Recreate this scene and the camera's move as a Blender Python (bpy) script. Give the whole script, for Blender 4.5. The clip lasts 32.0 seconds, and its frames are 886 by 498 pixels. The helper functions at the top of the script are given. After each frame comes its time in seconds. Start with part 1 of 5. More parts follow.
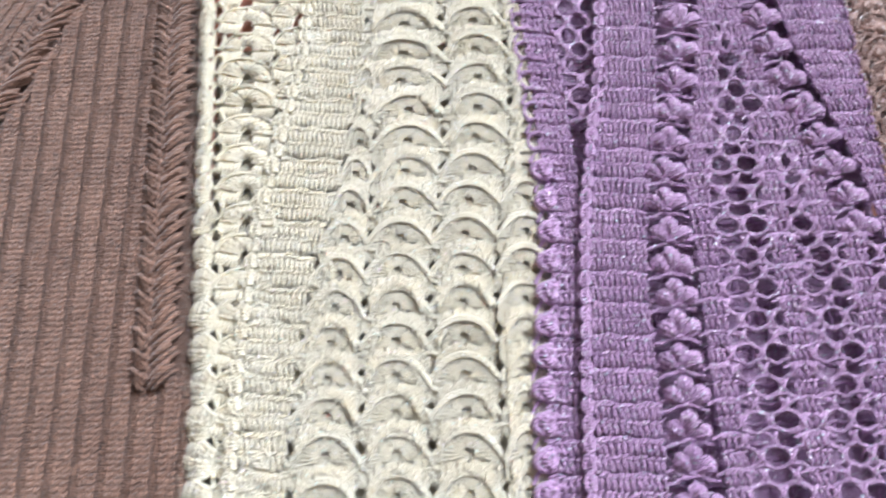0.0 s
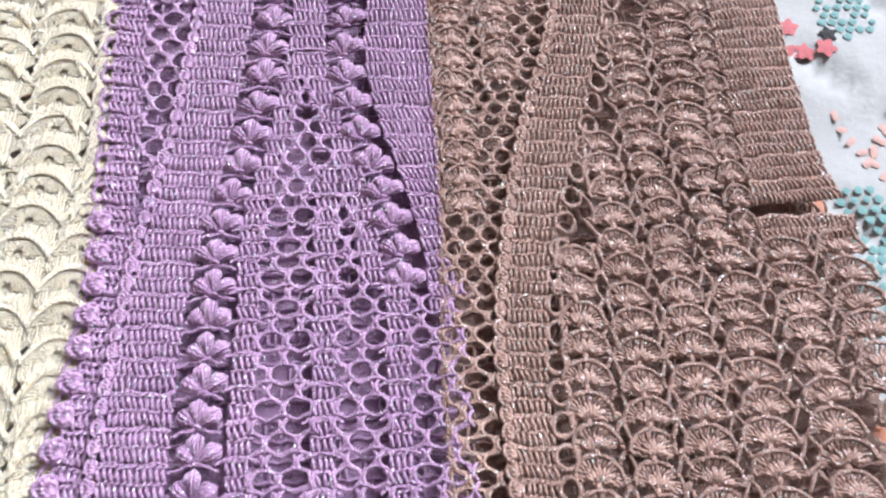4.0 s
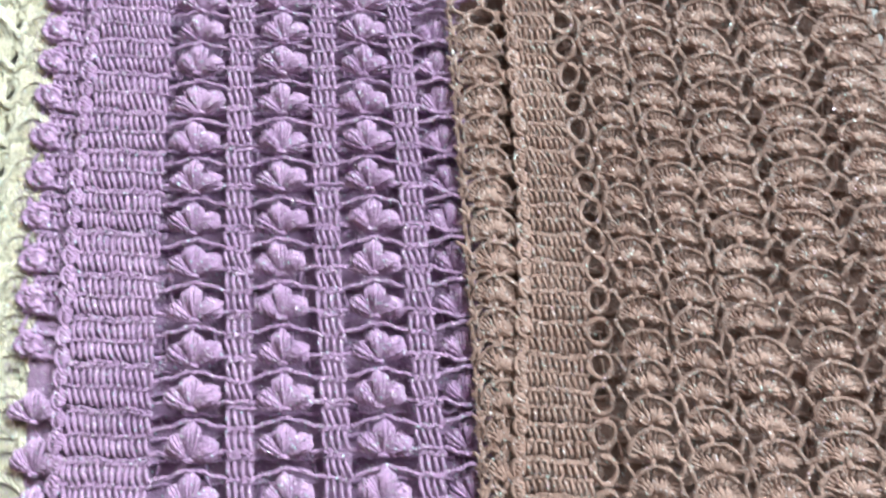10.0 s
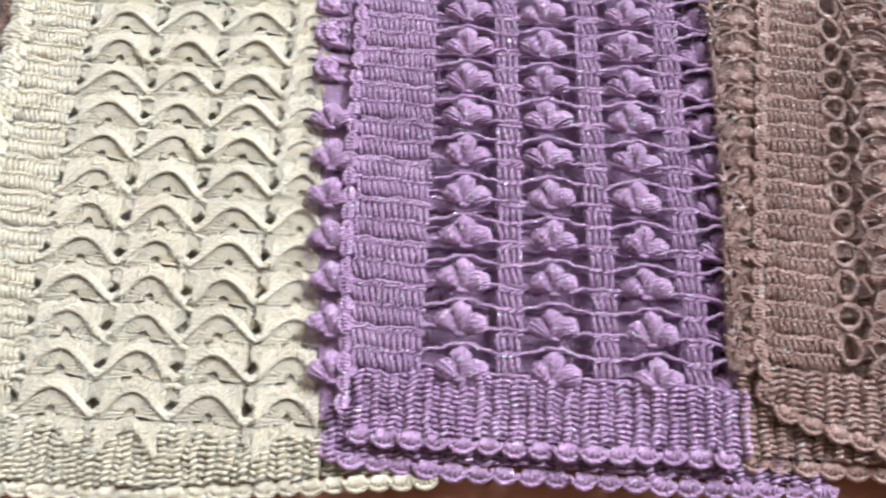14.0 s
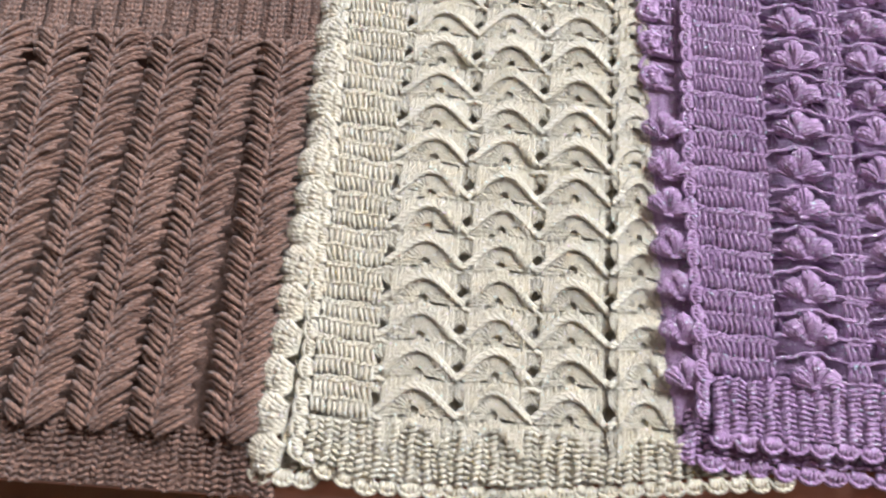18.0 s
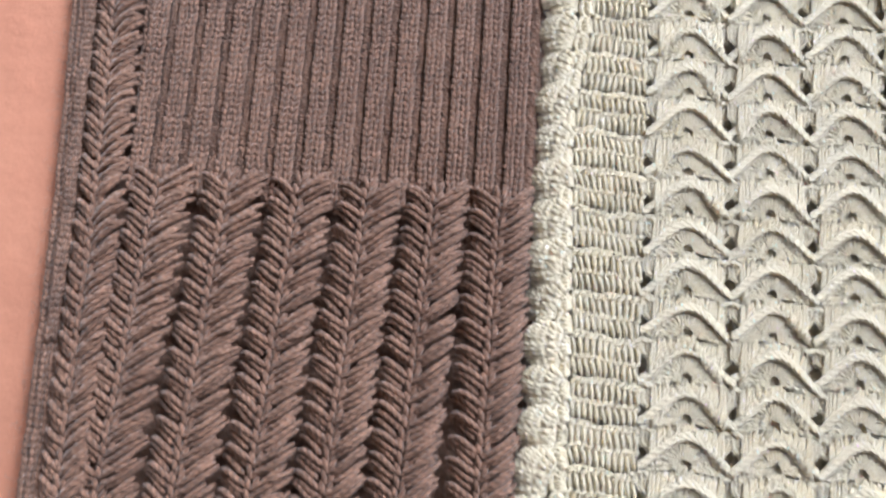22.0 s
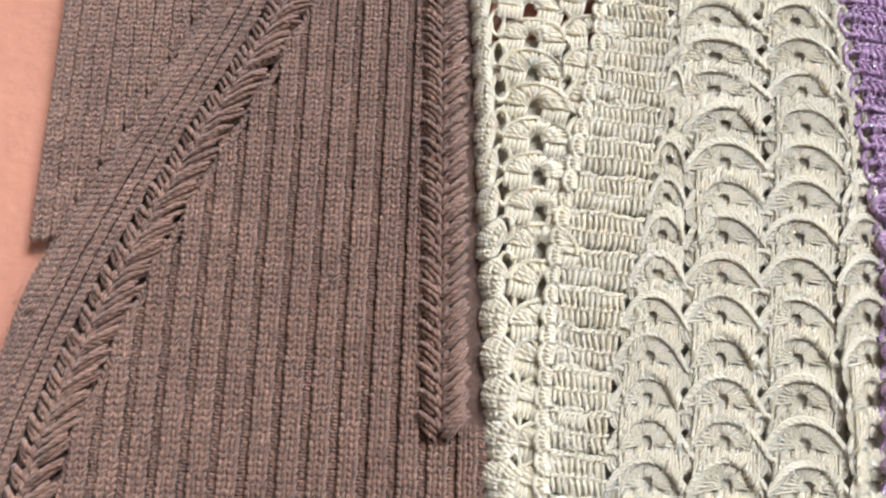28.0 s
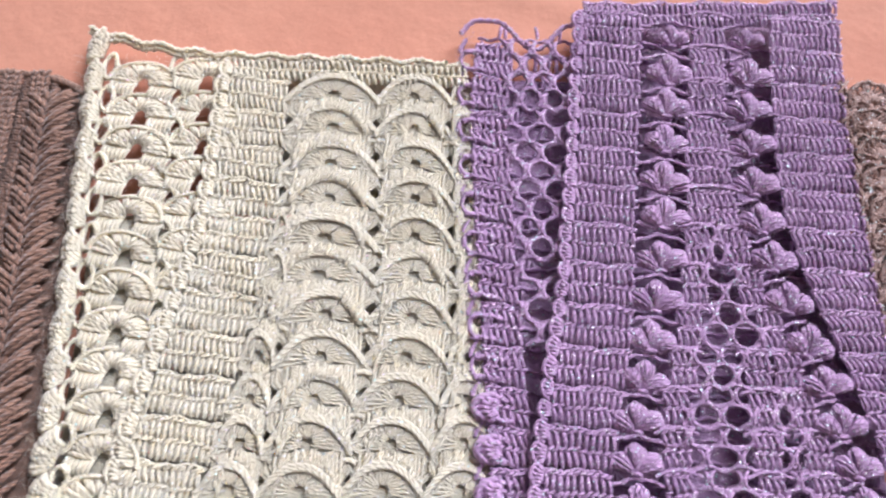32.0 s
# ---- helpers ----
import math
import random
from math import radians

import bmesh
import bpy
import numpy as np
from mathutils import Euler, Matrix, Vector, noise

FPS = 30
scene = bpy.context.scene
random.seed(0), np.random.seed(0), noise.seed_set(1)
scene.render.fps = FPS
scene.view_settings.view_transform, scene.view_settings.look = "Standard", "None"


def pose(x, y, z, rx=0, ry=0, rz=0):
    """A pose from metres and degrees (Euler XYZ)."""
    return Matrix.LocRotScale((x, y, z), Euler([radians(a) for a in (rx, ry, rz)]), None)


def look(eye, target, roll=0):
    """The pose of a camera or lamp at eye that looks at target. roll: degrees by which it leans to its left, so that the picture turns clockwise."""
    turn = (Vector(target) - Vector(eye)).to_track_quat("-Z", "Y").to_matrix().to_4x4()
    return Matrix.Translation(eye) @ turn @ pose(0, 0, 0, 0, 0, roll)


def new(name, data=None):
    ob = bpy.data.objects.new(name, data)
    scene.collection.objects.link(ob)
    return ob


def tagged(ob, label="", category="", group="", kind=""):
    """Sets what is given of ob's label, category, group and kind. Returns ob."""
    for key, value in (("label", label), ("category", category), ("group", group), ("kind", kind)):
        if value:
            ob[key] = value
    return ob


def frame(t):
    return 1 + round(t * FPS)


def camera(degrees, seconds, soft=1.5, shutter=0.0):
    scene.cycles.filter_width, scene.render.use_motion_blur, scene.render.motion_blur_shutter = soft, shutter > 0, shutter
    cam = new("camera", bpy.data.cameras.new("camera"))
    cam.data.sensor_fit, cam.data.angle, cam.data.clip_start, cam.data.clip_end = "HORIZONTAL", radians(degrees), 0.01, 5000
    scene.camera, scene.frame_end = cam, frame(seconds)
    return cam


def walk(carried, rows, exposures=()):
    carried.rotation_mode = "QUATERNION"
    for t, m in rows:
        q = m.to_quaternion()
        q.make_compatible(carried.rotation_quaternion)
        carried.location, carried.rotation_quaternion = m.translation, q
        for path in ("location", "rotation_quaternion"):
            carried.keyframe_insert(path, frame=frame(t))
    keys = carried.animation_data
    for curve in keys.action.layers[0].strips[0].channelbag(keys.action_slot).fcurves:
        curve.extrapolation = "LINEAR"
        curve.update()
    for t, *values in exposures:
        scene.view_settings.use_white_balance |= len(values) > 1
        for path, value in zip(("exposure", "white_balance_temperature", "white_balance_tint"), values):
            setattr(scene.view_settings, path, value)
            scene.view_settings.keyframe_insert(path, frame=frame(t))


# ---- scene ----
cam = camera(68, 32.0, soft=2.3, shutter=0.5)
# seconds, eye x, y, z, yaw, pitch, roll in degrees
PATH = [
    (0.0, -0.1258, 0.3892, 0.3515, 3.04, -74.22, -4.65),
    (0.5, -0.0777, 0.4026, 0.3416, 1.92, -72.81, -3.53),
    (1.0, -0.0374, 0.4191, 0.3384, -0.57, -73.62, -1.20),
    (1.5, -0.0124, 0.4272, 0.3402, -4.06, -73.08, 1.89),
    (2.0, 0.0192, 0.4329, 0.3421, -5.26, -72.96, 3.03),
    (2.5, 0.0400, 0.4227, 0.3453, -7.12, -71.63, 4.78),
    (3.0, 0.0590, 0.4238, 0.3482, -5.75, -72.02, 3.58),
    (3.5, 0.0976, 0.4043, 0.3397, -7.12, -69.26, 4.73),
    (5.5, 0.0855, 0.3119, 0.3841, -5.08, -71.76, 3.79),
    (6.0, 0.0759, 0.2640, 0.3788, -4.33, -71.72, 3.82),
    (6.5, 0.0688, 0.2246, 0.3804, -3.20, -72.26, 3.35),
    (7.0, 0.0754, 0.2090, 0.3774, -2.26, -73.06, 1.76),
    (7.5, 0.0739, 0.1986, 0.3719, -2.43, -73.98, 1.45),
    (8.0, 0.0788, 0.1906, 0.3592, -2.85, -75.26, 1.71),
    (8.5, 0.0740, 0.1840, 0.3379, -3.49, -76.26, 2.33),
    (9.0, 0.0801, 0.1836, 0.3291, -3.74, -77.40, 2.67),
    (9.5, 0.0845, 0.1602, 0.3174, -3.93, -77.82, 2.91),
    (10.0, 0.1012, 0.1274, 0.3136, -6.25, -78.15, 5.23),
    (10.5, 0.1227, 0.0938, 0.3057, -4.72, -77.93, 3.68),
    (11.0, 0.1294, 0.0649, 0.3057, -4.02, -77.53, 3.11),
    (11.5, 0.1237, 0.0451, 0.3070, -4.72, -77.62, 4.10),
    (12.0, 0.1153, 0.0331, 0.3094, -5.01, -77.70, 4.80),
    (12.5, 0.1021, 0.0064, 0.3045, -0.93, -76.84, 1.32),
    (13.0, 0.0829, -0.0064, 0.3092, 2.50, -76.81, -1.18),
    (13.5, 0.0485, -0.0125, 0.3153, 4.99, -76.22, -2.67),
    (14.0, 0.0009, -0.0217, 0.3227, 10.38, -76.11, -7.20),
    (14.5, -0.0385, -0.0237, 0.3246, 4.07, -77.79, -0.17),
    (16.5, -0.0740, -0.0166, 0.3303, -1.75, -76.86, 5.96),
    (17.0, -0.1135, -0.0248, 0.3455, -4.06, -76.93, 8.48),
    (17.5, -0.1579, -0.0316, 0.3469, -0.80, -77.48, 5.30),
    (18.0, -0.1816, -0.0169, 0.3363, 3.36, -78.77, 0.76),
    (18.5, -0.2065, -0.0050, 0.3298, 4.25, -78.80, -0.53),
    (19.0, -0.2327, 0.0023, 0.3197, 6.40, -79.06, -2.38),
    (19.5, -0.2435, 0.0060, 0.3130, 6.61, -79.42, -2.25),
    (20.0, -0.2540, 0.0048, 0.3077, 5.47, -79.70, -0.68),
    (20.5, -0.2648, 0.0053, 0.3047, 4.90, -80.01, -0.05),
    (21.0, -0.2816, 0.0116, 0.2959, 4.33, -80.37, 0.25),
    (21.5, -0.2926, 0.0439, 0.2949, 4.22, -80.41, -0.06),
    (22.0, -0.2993, 0.0779, 0.2974, 3.43, -80.40, 0.35),
    (22.5, -0.3071, 0.1219, 0.2917, 2.57, -80.18, 0.95),
    (23.0, -0.3177, 0.1787, 0.2868, 2.36, -79.47, 1.03),
    (23.5, -0.3222, 0.2067, 0.2954, -0.99, -78.30, 4.34),
    (24.0, -0.3267, 0.1891, 0.3075, -4.41, -76.90, 6.99),
    (24.5, -0.3348, 0.1686, 0.3203, -3.13, -76.82, 5.10),
    (25.0, -0.3350, 0.1910, 0.3163, -3.55, -77.31, 5.30),
    (25.5, -0.3261, 0.2621, 0.3131, -5.95, -79.04, 7.08),
    (26.0, -0.3250, 0.3089, 0.3172, -3.52, -78.51, 5.46),
    (26.5, -0.3160, 0.3506, 0.3191, -1.86, -78.49, 4.63),
    (28.5, -0.2768, 0.4500, 0.3137, 1.55, -77.63, 0.27),
    (29.0, -0.2650, 0.4546, 0.3155, -1.37, -77.12, 3.23),
    (29.5, -0.2313, 0.4564, 0.3158, -6.05, -76.75, 7.97),
    (30.0, -0.1827, 0.4688, 0.3010, -6.31, -75.59, 8.17),
    (30.5, -0.1596, 0.4916, 0.3040, -6.71, -74.51, 8.48),
    (31.0, -0.1403, 0.5097, 0.3111, -7.16, -74.46, 8.83),
    (31.5, -0.1246, 0.5152, 0.3105, -6.55, -73.75, 8.10),
    (32.0, -0.1042, 0.5141, 0.3086, -5.87, -73.41, 7.34),
]


def aim(x, y, z, yaw, pitch, roll):
    a, b = radians(yaw), radians(pitch)
    ahead = Vector((-math.sin(a) * math.cos(b), math.cos(a) * math.cos(b), math.sin(b)))
    return look((x, y, z), Vector((x, y, z)) + ahead, roll)


walk(cam, [(t, aim(*row)) for t, *row in PATH],
     exposures=[(0.0, 0.13, 5430, 8), (1.0, 0.16, 5560, 11), (3.0, 0.24, 5600, 11), (6.0, 0.31, 5770, 8), (8.0, 0.34, 5770, 11), (9.0, 0.35, 5650, 11),
                (10.0, 0.38, 5450, -6), (11.0, 0.38, 5000, -23), (12.0, 0.40, 5000, -26), (13.0, 0.40, 5420, -9), (14.0, 0.29, 5600, 8), (17.0, 0.20, 5570, 13),
                (19.0, 0.13, 5550, 9), (22.0, 0.13, 5550, 9), (23.0, 0.23, 5580, 9), (25.0, 0.13, 5630, 9), (29.0, 0.02, 5620, 9), (30.0, 0.03, 5560, 12), (32.0, -0.06, 5560, 15)])

# ---- light ----
SUN_EL, SUN_AZ = 38.0, 38.0
world = bpy.data.worlds.new("world")
scene.world = world
world.use_nodes = True
wn = world.node_tree
sky = wn.nodes.new("ShaderNodeTexSky")
sky.sky_type, sky.sun_disc = "NISHITA", False
sky.air_density, sky.dust_density, sky.ozone_density = 0.15, 9.0, 0.0
sky.sun_elevation, sky.sun_rotation = radians(SUN_EL), radians(SUN_AZ)
room = wn.nodes.new("ShaderNodeVectorMath")  # daylight warmed by the walls of the room
room.operation, room.inputs[1].default_value = "MULTIPLY", (1.0, 0.95, 0.89)
wn.links.new(sky.outputs["Color"], room.inputs[0])
wn.links.new(room.outputs["Vector"], wn.nodes["Background"].inputs["Color"])
wn.nodes["Background"].inputs["Strength"].default_value = 0.07
sun = new("sun", bpy.data.lights.new("sun", "SUN"))
sun.data.energy, sun.data.angle, sun.data.color = 3.6, radians(28), (1.0, 0.965, 0.94)
sun.matrix_world = look((math.sin(radians(SUN_AZ)) * math.cos(radians(SUN_EL)), math.cos(radians(SUN_AZ)) * math.cos(radians(SUN_EL)), math.sin(radians(SUN_EL))), (0, 0, 0))


# ---- materials ----
def shader(name):
    m = bpy.data.materials.new(name)
    m.use_nodes = True
    return m, m.node_tree.nodes, m.node_tree.links, m.node_tree.nodes["Principled BSDF"]


def ramp(nodes, links, source, stops):
    r = nodes.new("ShaderNodeValToRGB")
    while len(r.color_ramp.elements) < len(stops):
        r.color_ramp.elements.new(0.5)
    for e, (p, c) in zip(r.color_ramp.elements, stops):
        e.position, e.color = p, (*c, 1)
    links.new(source, r.inputs["Fac"])
    return r.outputs["Color"]


def tex_noise(nodes, links, coord, scale, detail=3, rough=0.6):
    n = nodes.new("ShaderNodeTexNoise")
    n.inputs["Scale"].default_value, n.inputs["Detail"].default_value, n.inputs["Roughness"].default_value = scale, detail, rough
    links.new(coord, n.inputs["Vector"])
    return n.outputs["Fac"]


def mixed(nodes, links, a, b, fac, mode="MULTIPLY"):
    m = nodes.new("ShaderNodeMix")
    m.data_type, m.blend_type = "RGBA", mode
    if isinstance(fac, float):
        m.inputs["Factor"].default_value = fac
    else:
        links.new(fac, m.inputs["Factor"])
    for sock, v in ((m.inputs[6], a), (m.inputs[7], b)):
        if isinstance(v, tuple):
            sock.default_value = (*v, 1)
        else:
            links.new(v, sock)
    return m.outputs[2]


def yarn_material(name, dark, light, glitter=0.0, twist=26.0, heather=0.0, sheen=0.35, depth=1.0, gloss=0.6, soft_depth=0.0):
    """Plied yarn: diagonal plies along each strand with shade painted between them, fibre noise, lurex glints where
    there are any.
    """
    m, n, l, p = shader(name)
    co = n.new("ShaderNodeTexCoord")
    geo = n.new("ShaderNodeNewGeometry")
    big = tex_noise(n, l, geo.outputs["Position"], 38, 3)
    fine = tex_noise(n, l, geo.outputs["Position"], 2300, 2, 0.7)
    deep = lambda g: tuple(1 - depth * (1 - g) for _ in range(3))
    base = ramp(n, l, big, [(0.3, tuple(0.55 * a + 0.45 * b for a, b in zip(dark, light))), (0.7, light)])
    fibre = ramp(n, l, fine, [(0.34, deep(0.55)), (0.60, (1, 1, 1))])
    col = mixed(n, l, base, fibre, 0.7)
    isl = ramp(n, l, geo.outputs["Random Per Island"], [(0.0, deep(0.80)), (1.0, (1.0, 1.0, 1.0))])
    col = mixed(n, l, col, isl, 1.0)
    if soft_depth:  # light spreads a little way through thick pale yarn
        p.subsurface_method = "BURLEY"
        p.inputs["Subsurface Weight"].default_value = 0.5
        p.inputs["Subsurface Radius"].default_value = (1.0, 0.82, 0.55)
        p.inputs["Subsurface Scale"].default_value = soft_depth
    if heather:
        h = tex_noise(n, l, geo.outputs["Position"], 420, 2)
        col = mixed(n, l, col, ramp(n, l, h, [(0.36, (0.5, 0.46, 0.44)), (0.64, (1.25, 1.2, 1.18))]), heather)
    # plies
    wave = n.new("ShaderNodeTexWave")
    wave.bands_direction, wave.wave_profile = "DIAGONAL", "SIN"
    wave.inputs["Scale"].default_value, wave.inputs["Distortion"].default_value = 1.0, 1.6
    wave.inputs["Detail"].default_value, wave.inputs["Detail Scale"].default_value = 2.0, 2.0
    mp = n.new("ShaderNodeMapping")
    mp.inputs["Scale"].default_value = (0.20 * twist / 26.0, 1.88496, 1.0)
    l.new(co.outputs["UV"], mp.inputs["Vector"])
    l.new(mp.outputs["Vector"], wave.inputs["Vector"])
    # groove shade painted into the colour, on the same wave as the bump
    ply_shade = ramp(n, l, wave.outputs["Fac"], [(0.0, deep(0.60)), (0.55, (1, 1, 1))])
    col = mixed(n, l, col, ply_shade, 0.9)
    b1 = n.new("ShaderNodeBump")
    b1.inputs["Strength"].default_value, b1.inputs["Distance"].default_value = 0.75, 0.0004
    l.new(wave.outputs["Fac"], b1.inputs["Height"])
    b2 = n.new("ShaderNodeBump")
    b2.inputs["Strength"].default_value, b2.inputs["Distance"].default_value = 0.8, 0.0004
    l.new(fine, b2.inputs["Height"])
    l.new(b1.outputs["Normal"], b2.inputs["Normal"])
    l.new(b2.outputs["Normal"], p.inputs["Normal"])
    if glitter:
        v = n.new("ShaderNodeTexVoronoi")
        v.inputs["Scale"].default_value = 780
        l.new(geo.outputs["Position"], v.inputs["Vector"])
        near = n.new("ShaderNodeMath")
        near.operation, near.inputs[1].default_value = "LESS_THAN", 0.36
        l.new(v.outputs["Distance"], near.inputs[0])
        sep = n.new("ShaderNodeSeparateColor")
        l.new(v.outputs["Color"], sep.inputs["Color"])
        pick = n.new("ShaderNodeMath")
        pick.operation, pick.inputs[1].default_value = "GREATER_THAN", 1.0 - glitter
        l.new(sep.outputs["Red"], pick.inputs[0])
        both = n.new("ShaderNodeMath")
        both.operation = "MULTIPLY"
        l.new(near.outputs[0], both.inputs[0])
        l.new(pick.outputs[0], both.inputs[1])
        tint = ramp(n, l, sep.outputs["Green"], [(0.0, (0.95, 0.95, 1.0)), (0.6, (1.0, 0.95, 0.98)), (0.8, (0.6, 1.0, 0.95)), (1.0, (1.0, 0.7, 0.95))])
        col = mixed(n, l, col, tint, both.outputs[0], "MIX")
        turn = n.new("ShaderNodeVectorMath")  # each flake lies at an angle of its own
        turn.operation, turn.inputs[1].default_value, turn.inputs[2].default_value = "MULTIPLY_ADD", (1.5, 1.5, 1.5), (-0.75, -0.75, -0.75)
        l.new(v.outputs["Color"], turn.inputs[0])
        part_of = n.new("ShaderNodeVectorMath")
        part_of.operation = "SCALE"
        l.new(turn.outputs["Vector"], part_of.inputs[0])
        l.new(both.outputs[0], part_of.inputs["Scale"])
        lean = n.new("ShaderNodeVectorMath")
        lean.operation = "ADD"
        l.new(b2.outputs["Normal"], lean.inputs[0])
        l.new(part_of.outputs["Vector"], lean.inputs[1])
        unit = n.new("ShaderNodeVectorMath")
        unit.operation = "NORMALIZE"
        l.new(lean.outputs["Vector"], unit.inputs[0])
        l.new(unit.outputs["Vector"], p.inputs["Normal"])
        foil = n.new("ShaderNodeMath")
        foil.operation, foil.inputs[1].default_value = "MULTIPLY", 0.35
        l.new(both.outputs[0], foil.inputs[0])
        l.new(foil.outputs[0], p.inputs["Metallic"])
        rr = n.new("ShaderNodeMapRange")
        rr.inputs["To Min"].default_value, rr.inputs["To Max"].default_value = gloss, 0.28
        l.new(both.outputs[0], rr.inputs["Value"])
        l.new(rr.outputs["Result"], p.inputs["Roughness"])
    else:
        p.inputs["Roughness"].default_value = 0.62
    l.new(col, p.inputs["Base Color"])
    p.inputs["Specular IOR Level"].default_value = 0.5
    p.inputs["Sheen Weight"].default_value = sheen
    p.inputs["Sheen Roughness"].default_value = 0.5
    return m


def cloth_material(name, colour, dark, weave=1600, bump=0.25):
    m, n, l, p = shader(name)
    geo = n.new("ShaderNodeNewGeometry")
    big = tex_noise(n, l, geo.outputs["Position"], 9, 4)
    mid = tex_noise(n, l, geo.outputs["Position"], 60, 4)
    fine = tex_noise(n, l, geo.outputs["Position"], weave, 2)
    col = ramp(n, l, big, [(0.3, dark), (0.65, colour)])
    col = mixed(n, l, col, ramp(n, l, fine, [(0.3, (0.86, 0.86, 0.86)), (0.65, (1, 1, 1))]), 0.7)
    col = mixed(n, l, col, ramp(n, l, mid, [(0.3, (0.93, 0.93, 0.93)), (0.65, (1, 1, 1))]), 0.8)
    b = n.new("ShaderNodeBump")
    b.inputs["Strength"].default_value, b.inputs["Distance"].default_value = bump, 0.0005
    l.new(fine, b.inputs["Height"])
    b2 = n.new("ShaderNodeBump")
    b2.inputs["Strength"].default_value, b2.inputs["Distance"].default_value = 0.35, 0.003
    l.new(mid, b2.inputs["Height"])
    l.new(b.outputs["Normal"], b2.inputs["Normal"])
    l.new(b2.outputs["Normal"], p.inputs["Normal"])
    l.new(col, p.inputs["Base Color"])
    p.inputs["Roughness"].default_value = 0.85
    p.inputs["Sheen Weight"].default_value = 0.15
    return m


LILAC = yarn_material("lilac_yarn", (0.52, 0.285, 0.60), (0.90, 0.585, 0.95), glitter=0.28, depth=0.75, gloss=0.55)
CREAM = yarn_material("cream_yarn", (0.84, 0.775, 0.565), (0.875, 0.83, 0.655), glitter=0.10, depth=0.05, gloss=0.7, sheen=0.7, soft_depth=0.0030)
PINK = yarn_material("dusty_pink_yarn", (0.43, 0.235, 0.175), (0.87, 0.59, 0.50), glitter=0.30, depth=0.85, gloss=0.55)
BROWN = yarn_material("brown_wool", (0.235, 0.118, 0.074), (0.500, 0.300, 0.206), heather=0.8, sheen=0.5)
PEACH = cloth_material("peach_cotton", (0.76, 0.37, 0.245), (0.70, 0.32, 0.21))
QUILT = cloth_material("white_quilt_cotton", (0.60, 0.64, 0.655), (0.56, 0.60, 0.62))
TEAL = cloth_material("teal_print", (0.27, 0.52, 0.53), (0.23, 0.46, 0.48))
ROSE = cloth_material("rose_print", (0.70, 0.22, 0.25), (0.62, 0.18, 0.2))
BLACK = cloth_material("black_print", (0.03, 0.035, 0.045), (0.02, 0.025, 0.03))
BLUSH = cloth_material("blush_print", (0.80, 0.55, 0.50), (0.74, 0.5, 0.46))
PLASTER = cloth_material("wall_paint", (0.60, 0.58, 0.55), (0.56, 0.54, 0.51), weave=300, bump=0.1)
FLOOR = cloth_material("floor_wood", (0.30, 0.17, 0.09), (0.24, 0.13, 0.07))


# ---- yarn geometry ----
rng = np.random.default_rng(7)


def crv(*pts):
    """A smooth curve y -> x through (y, x) pairs."""
    ys = np.array([a for a, _ in pts], float)
    xs = np.array([b for _, b in pts], float)
    grid = np.linspace(ys[0], ys[-1], 500)
    val = np.interp(grid, ys, xs)
    w = 19
    val = np.convolve(np.pad(val, w, mode="reflect", reflect_type="odd"), np.hanning(2 * w + 1) / np.hanning(2 * w + 1).sum(), "valid")
    return lambda y: np.interp(y, grid, val)


def wob(P, amp=1.0):
    """Hand-made unevenness, smooth over a few stitches."""
    x, y = P[..., 0], P[..., 1]
    out = P.copy()
    out[..., 0] += amp * (0.0005 * np.sin(310 * y + 90 * x) + 0.0004 * np.sin(170 * x - 520 * y))
    out[..., 1] += amp * (0.0006 * np.sin(260 * x + 130 * y + 1.0) + 0.0004 * np.sin(610 * x - 90 * y))
    out[..., 2] += amp * (0.0006 * np.sin(95 * x + 140 * y) + 0.0005 * np.sin(410 * y - 210 * x + 2))
    return out


